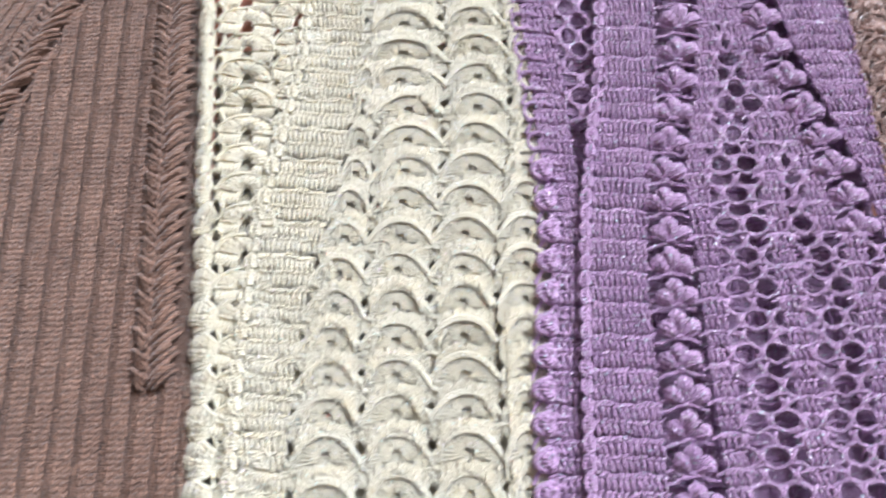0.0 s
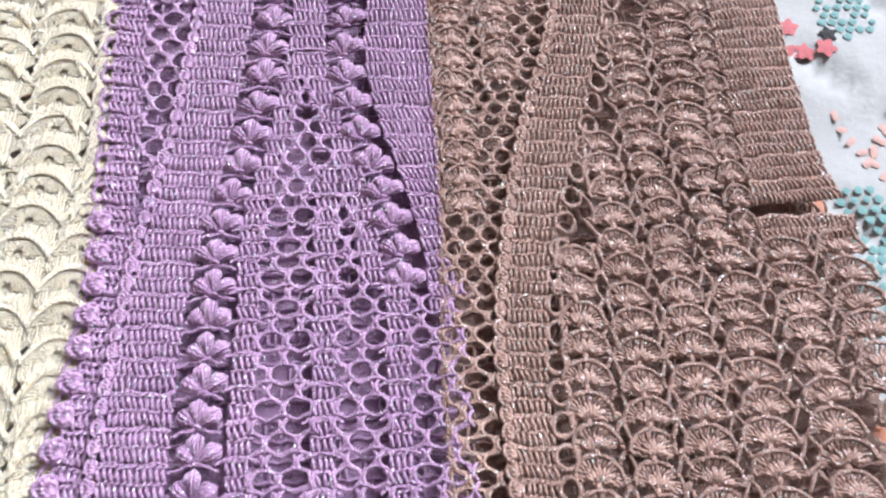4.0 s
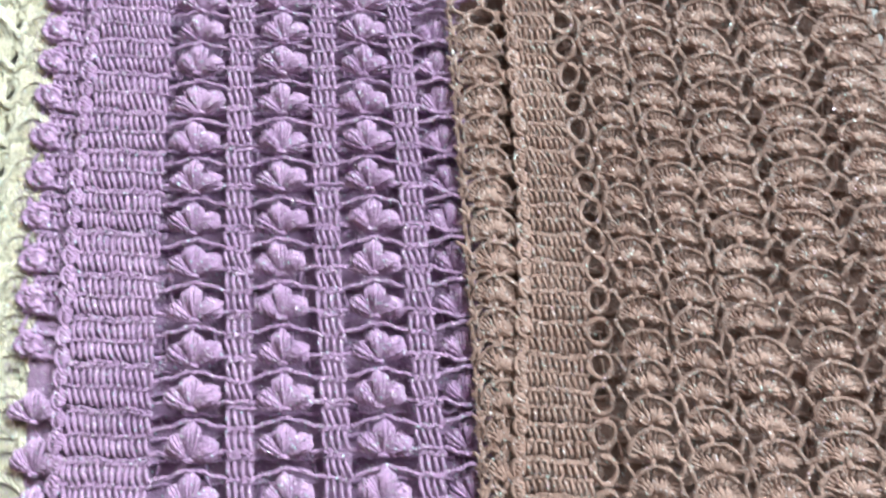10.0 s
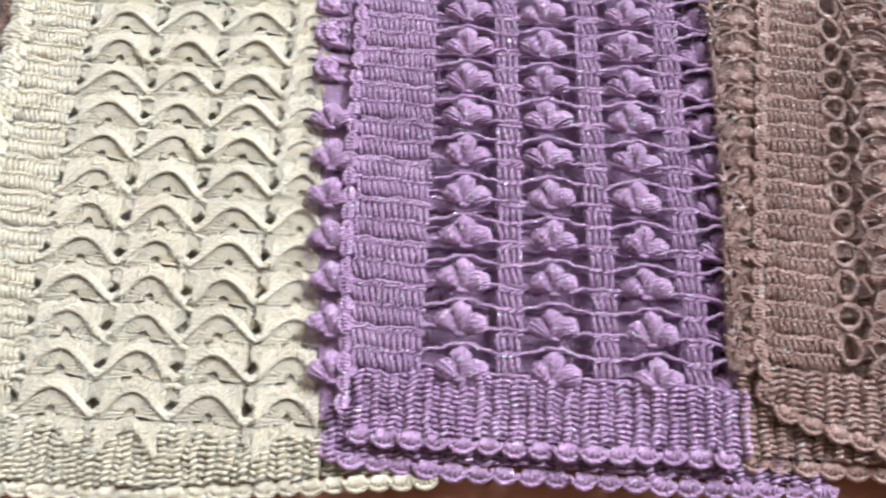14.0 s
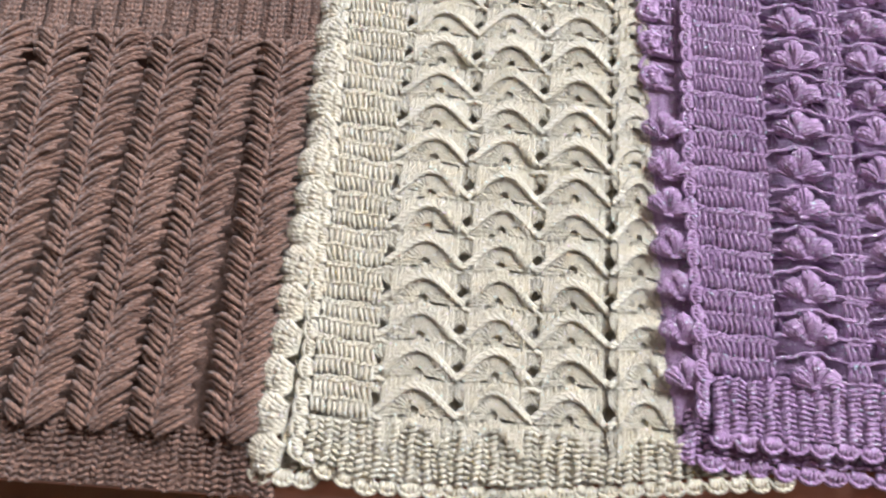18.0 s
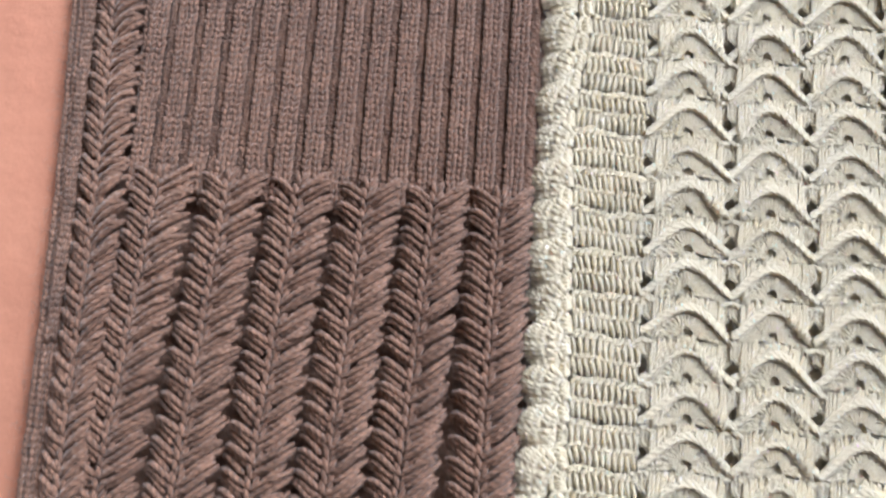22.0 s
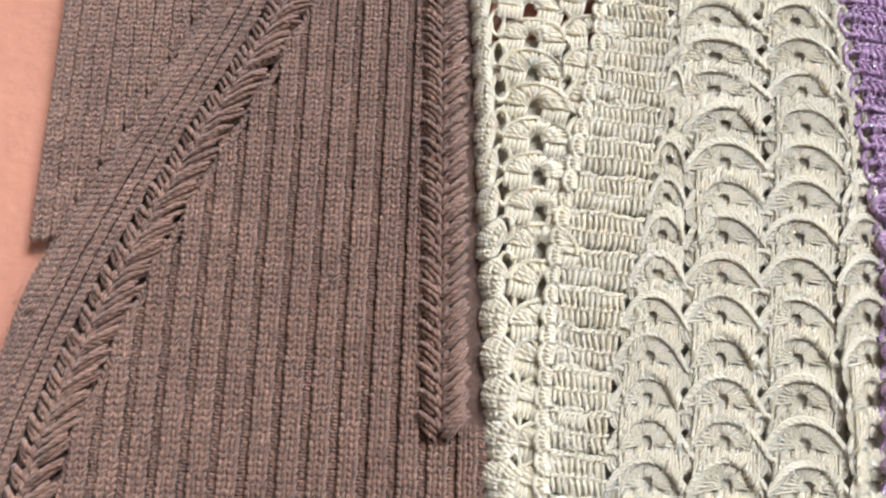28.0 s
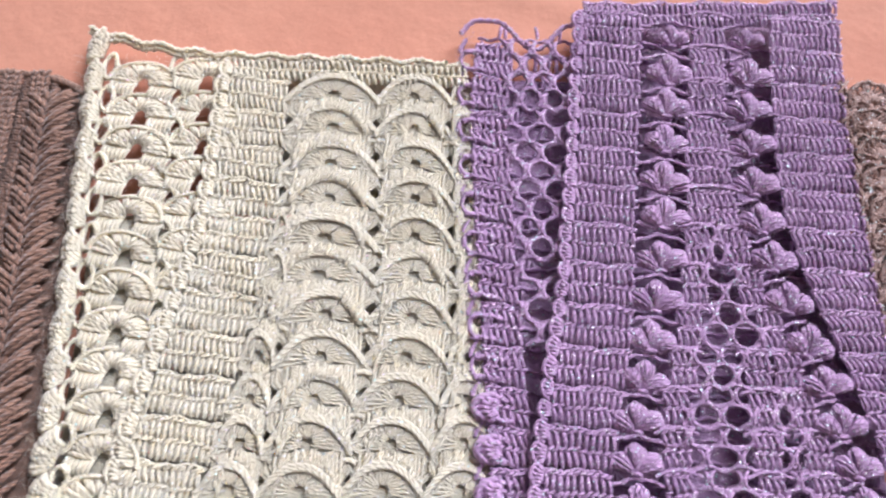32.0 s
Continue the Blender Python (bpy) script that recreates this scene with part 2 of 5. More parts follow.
class Yarn:
    """Collects strands (tubes) and sheets and makes one mesh of them."""

    def __init__(self):
        self.v, self.f, self.uv, self.n = [], [], [], 0

    def add(self, P, R, sides=6):
        P = np.asarray(P, float)
        if P.ndim == 2:
            P = P[None]
        N, K, _ = P.shape
        R = np.broadcast_to(np.asarray(R, float), (N, K))
        T = np.gradient(P, axis=1)
        T /= np.linalg.norm(T, axis=-1, keepdims=True) + 1e-12
        S = np.cross(T, (0.0, 0.0, 1.0))
        ln = np.linalg.norm(S, axis=-1, keepdims=True)
        S = np.where(ln > 0.05, S / (ln + 1e-9), np.array([1.0, 0, 0]))
        B = np.cross(S, T)
        a = np.arange(sides) * 2 * np.pi / sides
        ring = S[:, :, None] * np.cos(a)[None, None, :, None] + B[:, :, None] * np.sin(a)[None, None, :, None]
        V = P[:, :, None] + ring * R[:, :, None, None]
        idx = self.n + np.arange(N * K * sides).reshape(N, K, sides)
        nxt = np.roll(idx, -1, axis=2)
        F = np.stack([idx[:, :-1], nxt[:, :-1], nxt[:, 1:], idx[:, 1:]], -1).reshape(-1, 4)
        seg = np.concatenate([np.zeros((N, 1)), np.cumsum(np.linalg.norm(np.diff(P, axis=1), axis=-1), 1)], 1) * 1000.0
        seg = seg + rng.random((N, 1)) * 10
        u0 = np.broadcast_to(seg[:, :-1, None], (N, K - 1, sides))
        u1 = np.broadcast_to(seg[:, 1:, None], (N, K - 1, sides))
        va = np.broadcast_to((np.arange(sides) / sides)[None, None], (N, K - 1, sides))
        vb = va + 1.0 / sides
        U = np.stack([np.stack([u0, va], -1), np.stack([u0, vb], -1), np.stack([u1, vb], -1), np.stack([u1, va], -1)], 3).reshape(-1, 2)
        self.v.append(V.reshape(-1, 3))
        self.f.append(F)
        self.uv.append(U)
        self.n += N * K * sides

    def sheet(self, G):
        """A grid of points (rows, columns, 3) as a surface."""
        r, c, _ = G.shape
        idx = self.n + np.arange(r * c).reshape(r, c)
        self.f.append(np.stack([idx[:-1, :-1], idx[:-1, 1:], idx[1:, 1:], idx[1:, :-1]], -1).reshape(-1, 4))
        self.v.append(G.reshape(-1, 3))
        self.uv.append(np.tile(G.reshape(-1, 3)[self.f[-1].ravel() - self.n][:, :2] * 1000.0, 1))
        self.n += r * c

    def mesh(self, name, mat):
        V, F, U = np.concatenate(self.v), np.concatenate(self.f), np.concatenate(self.uv)
        me = bpy.data.meshes.new(name)
        me.vertices.add(len(V))
        me.vertices.foreach_set("co", V.astype(np.float32).ravel())
        me.loops.add(4 * len(F))
        me.loops.foreach_set("vertex_index", F.astype(np.int32).ravel())
        me.polygons.add(len(F))
        me.polygons.foreach_set("loop_start", np.arange(0, 4 * len(F), 4, dtype=np.int32))
        me.polygons.foreach_set("use_smooth", np.ones(len(F), bool))
        me.uv_layers.new(name="UVMap").data.foreach_set("uv", U.astype(np.float32).ravel())
        me.update(calc_edges=True)
        me.validate()
        me.materials.append(mat)
        return me


def thing(name, label, category, group=""):
    return tagged(new(name), label, category, group)


def part(name, mesh, parent, label="", at=None, kind=""):
    ob = new(name, mesh)
    ob.parent = parent
    if at is not None:
        ob.matrix_basis = at
    return tagged(ob, label, kind=kind)


def line(p, q, K, bow=0.0):
    """Strands from points p to points q, (N, 3) each, that bow up by bow."""
    t = np.linspace(0, 1, K)[None, :, None]
    P = p[:, None] * (1 - t) + q[:, None] * t
    P[..., 2] += bow * np.sin(np.pi * t[..., 0])
    return P


def cord(yarn, xs, ys, zs, r, twist_mm=4.0):
    """A chain cord along a path: two strands wound round each other."""
    P = np.stack([xs, ys, zs], -1)
    d = np.concatenate([[0], np.cumsum(np.linalg.norm(np.diff(P, axis=0), axis=1))]) * 1000
    n = max(4, int(d[-1] / 1.35))
    dd = np.linspace(0, d[-1], n)
    Q = np.stack([np.interp(dd, d, P[:, k]) for k in range(3)], -1)
    T = np.gradient(Q, axis=0)
    T /= np.linalg.norm(T, axis=1, keepdims=True) + 1e-12
    S = np.stack([-T[:, 1], T[:, 0], 0 * dd], -1)
    ph = dd * 2 * np.pi / twist_mm + rng.random() * 6
    for s in (0, np.pi):
        off = S * (np.sin(ph + s) * r * 0.78)[:, None]
        off[:, 2] += np.cos(ph + s) * r * 0.7
        yarn.add(Q + off, r * (0.72 + 0.16 * np.cos(ph + s)), 5)


def post_course(yarn, fl, fr, ya, yb, pitch, z, r, slope=0.0, lean=0.38, crown=0.0012):
    """A course of upright stitches that lean a little, with the small loops of their heads along the top."""
    ym, h = (ya + yb) / 2, yb - ya
    xl, xr = float(fl(ym)), float(fr(ym))
    n = max(2, int(round((xr - xl) / pitch)))
    w = (xr - xl) / n
    s = (np.arange(n) + 0.5) / n
    xa, xb = fl(ya) + (fr(ya) - fl(ya)) * s, fl(yb) + (fr(yb) - fl(yb)) * s
    dy = slope * (xa - xl)
    tilt = w * lean * (1 + 0.25 * rng.standard_normal(n)) * 0.5
    P0 = np.stack([xa + tilt, ya + dy, 0 * s + z - 0.0007], -1) + rng.normal(0, 0.00015, (n, 3))
    P1 = np.stack([xb - tilt, ya + 0.80 * h + dy, 0 * s + z], -1) + rng.normal(0, 0.00015, (n, 3))
    yarn.add(wob(line(P0, P1, 6, crown), 0.6), np.array([0.7, 0.9, 1.0, 1.0, 0.9, 0.75]) * r * 0.92 * rng.uniform(0.92, 1.1, (n, 1)), 6)
    # heads: short links that overlap like a chain
    H0 = P1 + np.array([-0.30 * w, -0.02 * h, -0.0002])
    H1 = P1 + np.array([0.85 * w, 0.20 * h, 0.0001])
    yarn.add(wob(line(H0, H1, 5, 0.0006), 0.6), np.array([0.7, 1.0, 1.0, 0.9, 0.6]) * r * 0.82, 5)
    # the yarn wrapped over each post
    m = (P0 + P1) / 2 + np.array([0, 0.03 * h, crown * 0.75])
    yarn.add(wob(line(m + np.array([0.34 * w, -0.20 * h, -0.0006]), m + np.array([-0.12 * w, 0.17 * h, 0.0002]), 4, 0.0003), 0.6), np.array([0.6, 0.9, 0.9, 0.6]) * r * 0.6, 5)


def stitch_band(parent, mat, name, fl, fr, rows, slope, pitch, z, r, crown=0.0013, courses=2, sunk=0.0011):
    """Courses of upright stitches in each row, and the sunk chain that parts one row from the next."""
    for y0, y1 in rows:
        yarn = Yarn()
        p = y1 - y0
        xl, xr = float(fl(y0 + p / 2)), float(fr(y0 + p / 2))
        if xr - xl < pitch * 1.5:
            continue
        for c in range(courses):
            post_course(yarn, fl, fr, y0 + (0.45 * c) * p * 2 / courses, y0 + (0.46 + 0.45 * c) * p * 2 / courses, pitch, z, r, slope, crown=crown)
        n = max(2, int(round((xr - xl) / pitch)))
        k = np.linspace(0, 1, 4 * n)
        yy = y0 + 0.945 * p
        xx = fl(yy) + (fr(yy) - fl(yy)) * k
        Y = yy + slope * (xx - xl) + 0.15 * r * np.sin(k * n * 2 * np.pi)
        yarn.add(wob(np.stack([xx, Y, z - 0.0002 + 0.2 * r * np.cos(k * n * 2 * np.pi)], -1)), r * 0.72, 5)
        sx, sy = np.linspace(0, 1, 2 * n + 1)[None], np.linspace(0.02, 0.93, 7)[:, None]
        gy = y0 + sy * p
        gx = fl(gy) + (fr(gy) - fl(gy)) * (0.02 + 0.96 * sx)
        yarn.sheet(np.stack([gx, gy + slope * (gx - xl), z - sunk + 0.0002 * np.cos(2 * np.pi * n * sx) - 0.0006 * (2 * sy - 1) ** 8 + 0 * gx], -1))
        part(name, yarn.mesh(name, mat), parent)


def ring(yarn, x, y, rx, ry, z, r):
    q = np.linspace(0, 2 * np.pi, 15) + rng.random() * 2
    e = 1 + 0.08 * np.sin(2 * q + rng.random() * 6)
    cord(yarn, x + rx * e * np.cos(q), y + ry * e * np.sin(q), z + 0.0005 * np.sin(q * 2), r, 3.2)


def net(yarn, xl, xr, y0, y1, holes, z, r, phase=0):
    """Two courses of wavy chains, tied together by thick knots that are set between those of the course below."""
    p, w = (y1 - y0) / 2, (xr - xl) / holes
    m = 8 * holes + 1
    x = np.linspace(xl, xr, m)
    for c in range(2):
        yb = y0 + c * p
        side = 1 if (c + phase) % 2 else -1
        wave = np.abs(np.cos(np.pi * (x - xl) / w + (0 if side > 0 else np.pi / 2))) ** 1.5
        cord(yarn, x, yb + p * 0.30 * (wave - 0.5) + rng.normal(0, 0.0003, m), z + 0.0008 * wave - 0.0003, r * 1.12, 2.8)
        # knots from this chain up to the next one
        for i in range(holes + 1):
            xk = xl + (i + (0.0 if side > 0 else 0.5)) * w
            if xk > xr + 0.001:
                continue
            t = np.linspace(0, 1, 6)
            lean = rng.normal(0, 0.0008)
            for sg in (-1, 1):
                yarn.add(np.stack([xk + sg * (0.0004 + 0.0026 * (2 * t - 1) ** 2) + lean * t, yb + p * (0.06 + 0.92 * t), z + 0.0009 * np.sin(np.pi * t) + 0.0002 * sg], -1), np.array([0.75, 1.0, 1.1, 1.1, 1.0, 0.75]) * r * 0.92, 5)


def scallop_mesh(name, mat, w, h, r):
    """One shell of the edging: a rim and the loops that fan out to it. It points to -y."""
    y = Yarn()
    a = np.linspace(-1.35, 1.35, 9)
    y.add(np.stack([w / 2 * np.sin(a) / np.sin(1.35), -h * (np.cos(a) - np.cos(1.35)) / (1 - np.cos(1.35)), 0.0004 + 0.0006 * np.cos(a)], -1), r * 1.15, 6)
    b = np.linspace(-1.1, 1.1, 5)
    base = np.stack([0.18 * w * b, 0 * b + 0.0015, 0 * b], -1)
    tip = np.stack([0.40 * w * np.sin(b), -h * 0.8 * np.cos(b * 0.8), 0 * b + 0.0006], -1)
    y.add(line(base, tip, 5, 0.0012), np.array([0.9, 1.1, 1.2, 1.1, 0.8]) * r, 6)
    return y.mesh(name, mat)


def edging(parent, mesh, path, step, z, name="scallop", turn=0.0, size=1.0):
    """Scallops set along a path of points so that they point away to its right side."""
    P = np.asarray(path, float)
    d = np.concatenate([[0], np.cumsum(np.linalg.norm(np.diff(P, axis=0), axis=1))])
    for s in np.arange(step / 2, d[-1], step):
        x, y = (np.interp(s, d, P[:, k]) for k in range(2))
        e = 0.002
        x2, y2 = (np.interp(s + e, d, P[:, k]) for k in range(2))
        x1, y1 = (np.interp(s - e, d, P[:, k]) for k in range(2))
        ang = math.degrees(math.atan2(y2 - y1, x2 - x1)) + turn + rng.normal(0, 5)
        k = size * rng.uniform(0.92, 1.08)
        part(name, mesh, parent, at=pose(x, y, z + rng.normal(0, 0.0003), rng.normal(0, 6), rng.normal(0, 6), ang) @ Matrix.Diagonal((k, k, k, 1)))


def rib_border(parent, mat, name, fl, fr, ylo, yhi, z, r, pitch=0.0042, course=0.0030):
    """Upright ribs of short cross strokes, every second one sunk."""
    n = int((fr - fl) / pitch)
    for i in range(n):
        s0, s1 = i / n, (i + 1) / n
        xa, xb = fl + (fr - fl) * (s0 + 0.06 / n), fl + (fr - fl) * (s1 - 0.06 / n)
        lo, hi = float(ylo((xa + xb) / 2)), float(yhi((xa + xb) / 2))
        m = max(2, int((hi - lo) / course))
        yy = lo + (np.arange(m) + 0.5 + rng.uniform(-0.4, 0.4)) / m * (hi - lo)
        up = i % 2 == 0
        zz = z(xa) + (0.0010 if up else -0.0007)
        sl = 0.0009 if up else -0.0004
        P0 = np.stack([0 * yy + xa - 0.0001, yy - sl, 0 * yy + zz], -1) + rng.normal(0, 0.00015, (m, 3))
        P1 = np.stack([0 * yy + xb + 0.0001, yy + sl, 0 * yy + zz], -1) + rng.normal(0, 0.00015, (m, 3))
        yarn = Yarn()
        yarn.add(wob(line(P0, P1, 5, 0.0009)), np.array([0.7, 1.0, 1.1, 1.0, 0.7]) * r * 0.95, 5)
        gx, gy = np.meshgrid(np.linspace(xa - 0.0004, xb + 0.0004, 3), np.linspace(lo, hi, 2 * m + 1))
        yarn.sheet(np.stack([gx, gy, z(xa) - 0.0006 + 0.0002 * np.cos(np.pi * np.arange(2 * m + 1))[:, None] + 0 * gx], -1))
        part(name, yarn.mesh(name, mat), parent)


def under_courses(parent, mat, fl, fr, y0, y1, z, pitch=0.0036, step=0.0098, r=0.0012, fill=0.45):
    """Open courses of upright stitches of the lower layer, seen through the meshes."""
    yarn = Yarn()
    for v in np.arange(y0, y1, step):
        l, h = float(fl(v)), float(fr(v))
        n = int((h - l) / pitch)
        if n < 2:
            continue
        x = l + (np.arange(n) + rng.uniform(0.2, 0.8, n)) * pitch
        P0 = np.stack([x, 0 * x + v, 0 * x + z], -1) + rng.normal(0, 0.0005, (n, 3))
        P1 = np.stack([x + rng.normal(0, 0.0012, n), 0 * x + v + step * 0.72, 0 * x + z], -1) + rng.normal(0, 0.0005, (n, 3))
        keep = rng.random(n) < fill
        yarn.add(line(P0, P1, 4, 0.0012)[keep], r, 4)
        k = np.linspace(0, 1, 3 * n)
        yarn.add(np.stack([l + (h - l) * k, v - 0.0012 + 0.0006 * np.sin(k * n * 3), z + 0.0006 * np.cos(k * n * 3)], -1), r, 4)
    part("back_course", yarn.mesh("back_course", mat), parent, "stitches of the lower layer", kind="stuff")


def backing(name, parent, mat, fl, fr, y0, y1, z0, z1, label):
    """The garment's lower layer: a thick soft sheet with rolled edges."""
    y = Yarn()
    ys = np.linspace(y0, y1, 120)
    s = np.linspace(0, 1, 40)
    X = fl(ys)[:, None] + (fr(ys) - fl(ys))[:, None] * s
    Y = np.broadcast_to(ys[:, None], X.shape)
    edge = np.minimum(np.minimum(s, 1 - s)[None] * 12, np.minimum((ys - y0), (y1 - ys))[:, None] / 0.006)
    Z = z0 + (z1 - z0) * np.sqrt(np.clip(edge, 0, 1)) + 0.0004 * np.sin(900 * Y) * np.sin(700 * X)
    y.sheet(np.stack([X, Y, Z], -1))
    return part(name, y.mesh(name, mat), parent, label)


def fuzz(parent, mat, fl, fr, y0, y1, z, count, edge=0.35):
    """Loose fibres that stand off the yarn, thickest along the edges."""
    v = rng.uniform(y0, y1, count)
    l, r = fl(v), fr(v)
    k = rng.random(count)
    x = np.where(rng.random(count) < edge, l + rng.normal(0.0015, 0.0015, count), l + (r - l) * k)
    a = rng.uniform(0, 2 * np.pi, count)
    n = rng.uniform(0.0012, 0.0034, count)
    t = np.linspace(0, 1, 3)[None]
    bend = rng.normal(0, 0.9, (count, 1))
    ang = a[:, None] + bend * t
    P = np.stack([x[:, None] + n[:, None] * t * np.cos(ang), v[:, None] + n[:, None] * t * np.sin(ang), z + rng.uniform(-0.001, 0.002, (count, 1)) + 0.0012 * np.sin(t * 2.2)], -1)
    y = Yarn()
    y.add(P, 0.00007, 3)
    part("fuzz", y.mesh("fuzz", mat), parent, "loose fibres", kind="stuff")


# ---- the bed: peach sheet, quilt, floor ----
def ground(name, x0, x1, y0, y1, nx, ny, height, mat, label):
    y = Yarn()
    X, Y = np.meshgrid(np.linspace(x0, x1, nx), np.linspace(y0, y1, ny))
    y.sheet(np.stack([X, Y, height(X, Y)], -1))
    return tagged(new(name, y.mesh(name, mat)), label, kind="structure")


def quilt_height(X, Y):
    a = np.abs(((X + Y * 0.9) / 0.105) % 1 - 0.5) * 2
    b = np.abs(((X - Y * 0.9 + 0.045) / 0.105) % 1 - 0.5) * 2
    pad = np.sqrt(np.clip(1 - np.maximum(a, b) ** 3, 0, 1))
    return -0.016 + 0.009 * pad + 0.0015 * np.sin(60 * Y + 20 * X) * pad


def sheet_height(X, Y):
    z = -0.002 + 0.0010 * np.sin(14 * X + 7 * Y) + 0.0008 * np.sin(31 * Y - 9 * X)
    z = z + 0.0022 * np.exp(-((Y - 0.386 - 0.02 * (X + 0.5)) / 0.0035) ** 2)
    z = z + 0.0016 * np.exp(-((Y - 0.30 - 0.9 * (X + 0.53)) / 0.006) ** 2) * np.exp(-((X + 0.53) / 0.06) ** 2)
    z = z + 0.0018 * np.exp(-((X + 0.535 - 0.35 * (Y - 0.45)) / 0.006) ** 2) * np.exp(-((Y - 0.5) / 0.09) ** 2)
    z = z + 0.0016 * np.exp(-((Y - 0.77 + 0.3 * (X + 0.1)) / 0.006) ** 2)
    drop = np.clip(-0.074 - Y, 0, 1)
    return z - 5.0 * drop * np.clip(drop / 0.012, 0, 1)


def quilt_drop(X, Y):
    drop = np.clip(-0.074 - Y, 0, 1)
    return quilt_height(X, Y) - 0.008 - 5.0 * drop * np.clip(drop / 0.012, 0, 1)


ground("quilt", -1.1, 1.1, -0.4, 1.5, 240, 210, quilt_drop, QUILT, "white quilted cotton bedspread with diamond stitching")
ground("sheet", -1.0, 0.338, -0.38, 1.2, 200, 260, sheet_height, PEACH, "peach cotton sheet spread over the bed")
tagged(new("floor", (lambda y: (y.sheet(np.stack([*np.meshgrid(np.linspace(-30, 30, 20), np.linspace(-30, 30, 20)), np.full((20, 20), -0.55)], -1)), y.mesh("floor", FLOOR))[1])(Yarn())), "plain wooden floor round the bed", kind="structure")


# plain room added round the bed, out of view, open to the daylight on one side
def room_wall(name, x0, x1, y0, y1, z0, z1, mat, label):
    bm = bmesh.new()
    bmesh.ops.create_cube(bm, size=1.0, matrix=Matrix.Translation(((x0 + x1) / 2, (y0 + y1) / 2, (z0 + z1) / 2)) @ Matrix.Diagonal((x1 - x0, y1 - y0, z1 - z0, 1)))
    me = bpy.data.meshes.new(name)
    bm.to_mesh(me)
    bm.free()
    me.materials.append(mat)
    return tagged(new(name, me), label, kind="structure")


# unseen walls and ceiling, added to keep overhead sky light out of the stitches
room_wall("wall_south", -2.4, 4.6, -2.32, -2.20, -0.55, 2.6, PLASTER, "plain painted wall, unseen, added to hold back sky light")
room_wall("wall_west", -2.52, -2.4, -2.32, 1.92, -0.55, 2.6, PLASTER, "plain painted wall, unseen, added to hold back sky light")
room_wall("wall_east", 4.6, 4.72, -2.32, 1.92, -0.55, 2.6, PLASTER, "plain painted wall, unseen, added to hold back sky light")
room_wall("wall_north", -2.4, 4.6, 1.80, 1.92, -0.55, -0.12, PLASTER, "low wall under the wide window opening, both unseen and added")
room_wall("ceiling", -2.52, 4.72, -2.32, 1.92, 2.6, 2.72, PLASTER, "plain painted ceiling, unseen, added to cut overhead light")


# printed flowers on the quilt
def blob_mesh(name, mat, r, lobes, depth):
    bm = bmesh.new()
    pts = [bm.verts.new((r * (1 + depth * math.cos(lobes * a)) * math.cos(a), r * (1 + depth * math.cos(lobes * a)) * math.sin(a), 0)) for a in np.linspace(0, 2 * math.pi, 28, endpoint=False)]
    top = bm.verts.new((0, 0, 0.0003))
    for i, v in enumerate(pts):
        bm.faces.new((v, pts[(i + 1) % len(pts)], top))
    me = bpy.data.meshes.new(name)
    bm.to_mesh(me)
    bm.free()
    me.materials.append(mat)
    return me


quilt_print = tagged(new("quilt_print"), "teal, rose and black flowers printed on the quilt", "textile print")
dot, bloom = blob_mesh("dot", TEAL, 0.0028, 3, 0.05), blob_mesh("bloom", ROSE, 0.0065, 5, 0.22)
dark_bloom, twig = blob_mesh("dark_bloom", BLACK, 0.006, 5, 0.25), blob_mesh("twig", BLUSH, 0.005, 2, 0.35)


def printed(mesh, x, y, name, k=1.0):
    z = float(quilt_drop(np.array(x), np.array(y))) + 0.0009
    part(name, mesh, quilt_print, at=pose(x, y, z, 0, 0, rng.uniform(0, 360)) @ Matrix.Diagonal((k, k, 1, 1)))


for cx, cy, rx, ry in ((0.372, 0.520, 0.022, 0.03), (0.362, 0.465, 0.02, 0.028), (0.395, 0.455, 0.02, 0.03), (0.40, 0.68, 0.02, 0.02), (0.385, 0.36, 0.02, 0.03)):
    for i in range(-6, 7):
        for j in range(-6, 7):
            x, y = i * 0.0072 + (j % 2) * 0.0036, j * 0.0064
            if (x / rx) ** 2 + (y / ry) ** 2 < 1 and rng.random() < 0.93:
                printed(dot, cx + x, cy + y, "dot", rng.uniform(0.8, 1.1))
for x, y in ((0.3585, 0.671), (0.366, 0.651), (0.379, 0.652), (0.354, 0.651), (0.43, 0.62)):
    printed(bloom, x, y, "bloom")
for x, y in ((0.383, 0.663), (0.3485, 0.678), (0.44, 0.66)):
    printed(dark_bloom, x, y, "dark_bloom", 0.9)
for i in range(9):
    printed(twig, 0.385 + 0.006 * i, 0.565 + 0.008 * i, "twig", 0.7)
    printed(twig, 0.372 + 0.004 * i, 0.60 - 0.009 * i, "twig", 0.6)

# ---- outlines of the garments ----
CREAM_BL = crv((-0.08, -0.272), (-0.03, -0.272), (0.06, -0.264), (0.13, -0.264), (0.26, -0.2625), (0.34, -0.264), (0.43, -0.266), (0.51, -0.270), (0.6, -0.2745), (0.72, -0.281), (0.75, -0.282))
CREAM_FL = crv((-0.08, -0.250), (-0.01, -0.248), (0.09, -0.2475), (0.19, -0.250), (0.25, -0.2405), (0.36, -0.240), (0.43, -0.2395), (0.5, -0.234), (0.57, -0.2195), (0.61, -0.2105), (0.705, -0.208), (0.75, -0.208))
CREAM_BI = crv((-0.08, -0.213), (0.1, -0.2115), (0.3, -0.2095), (0.4, -0.209), (0.44, -0.206), (0.48, -0.199), (0.52, -0.188), (0.57, -0.180), (0.62, -0.172), (0.69, -0.173), (0.75, -0.173))
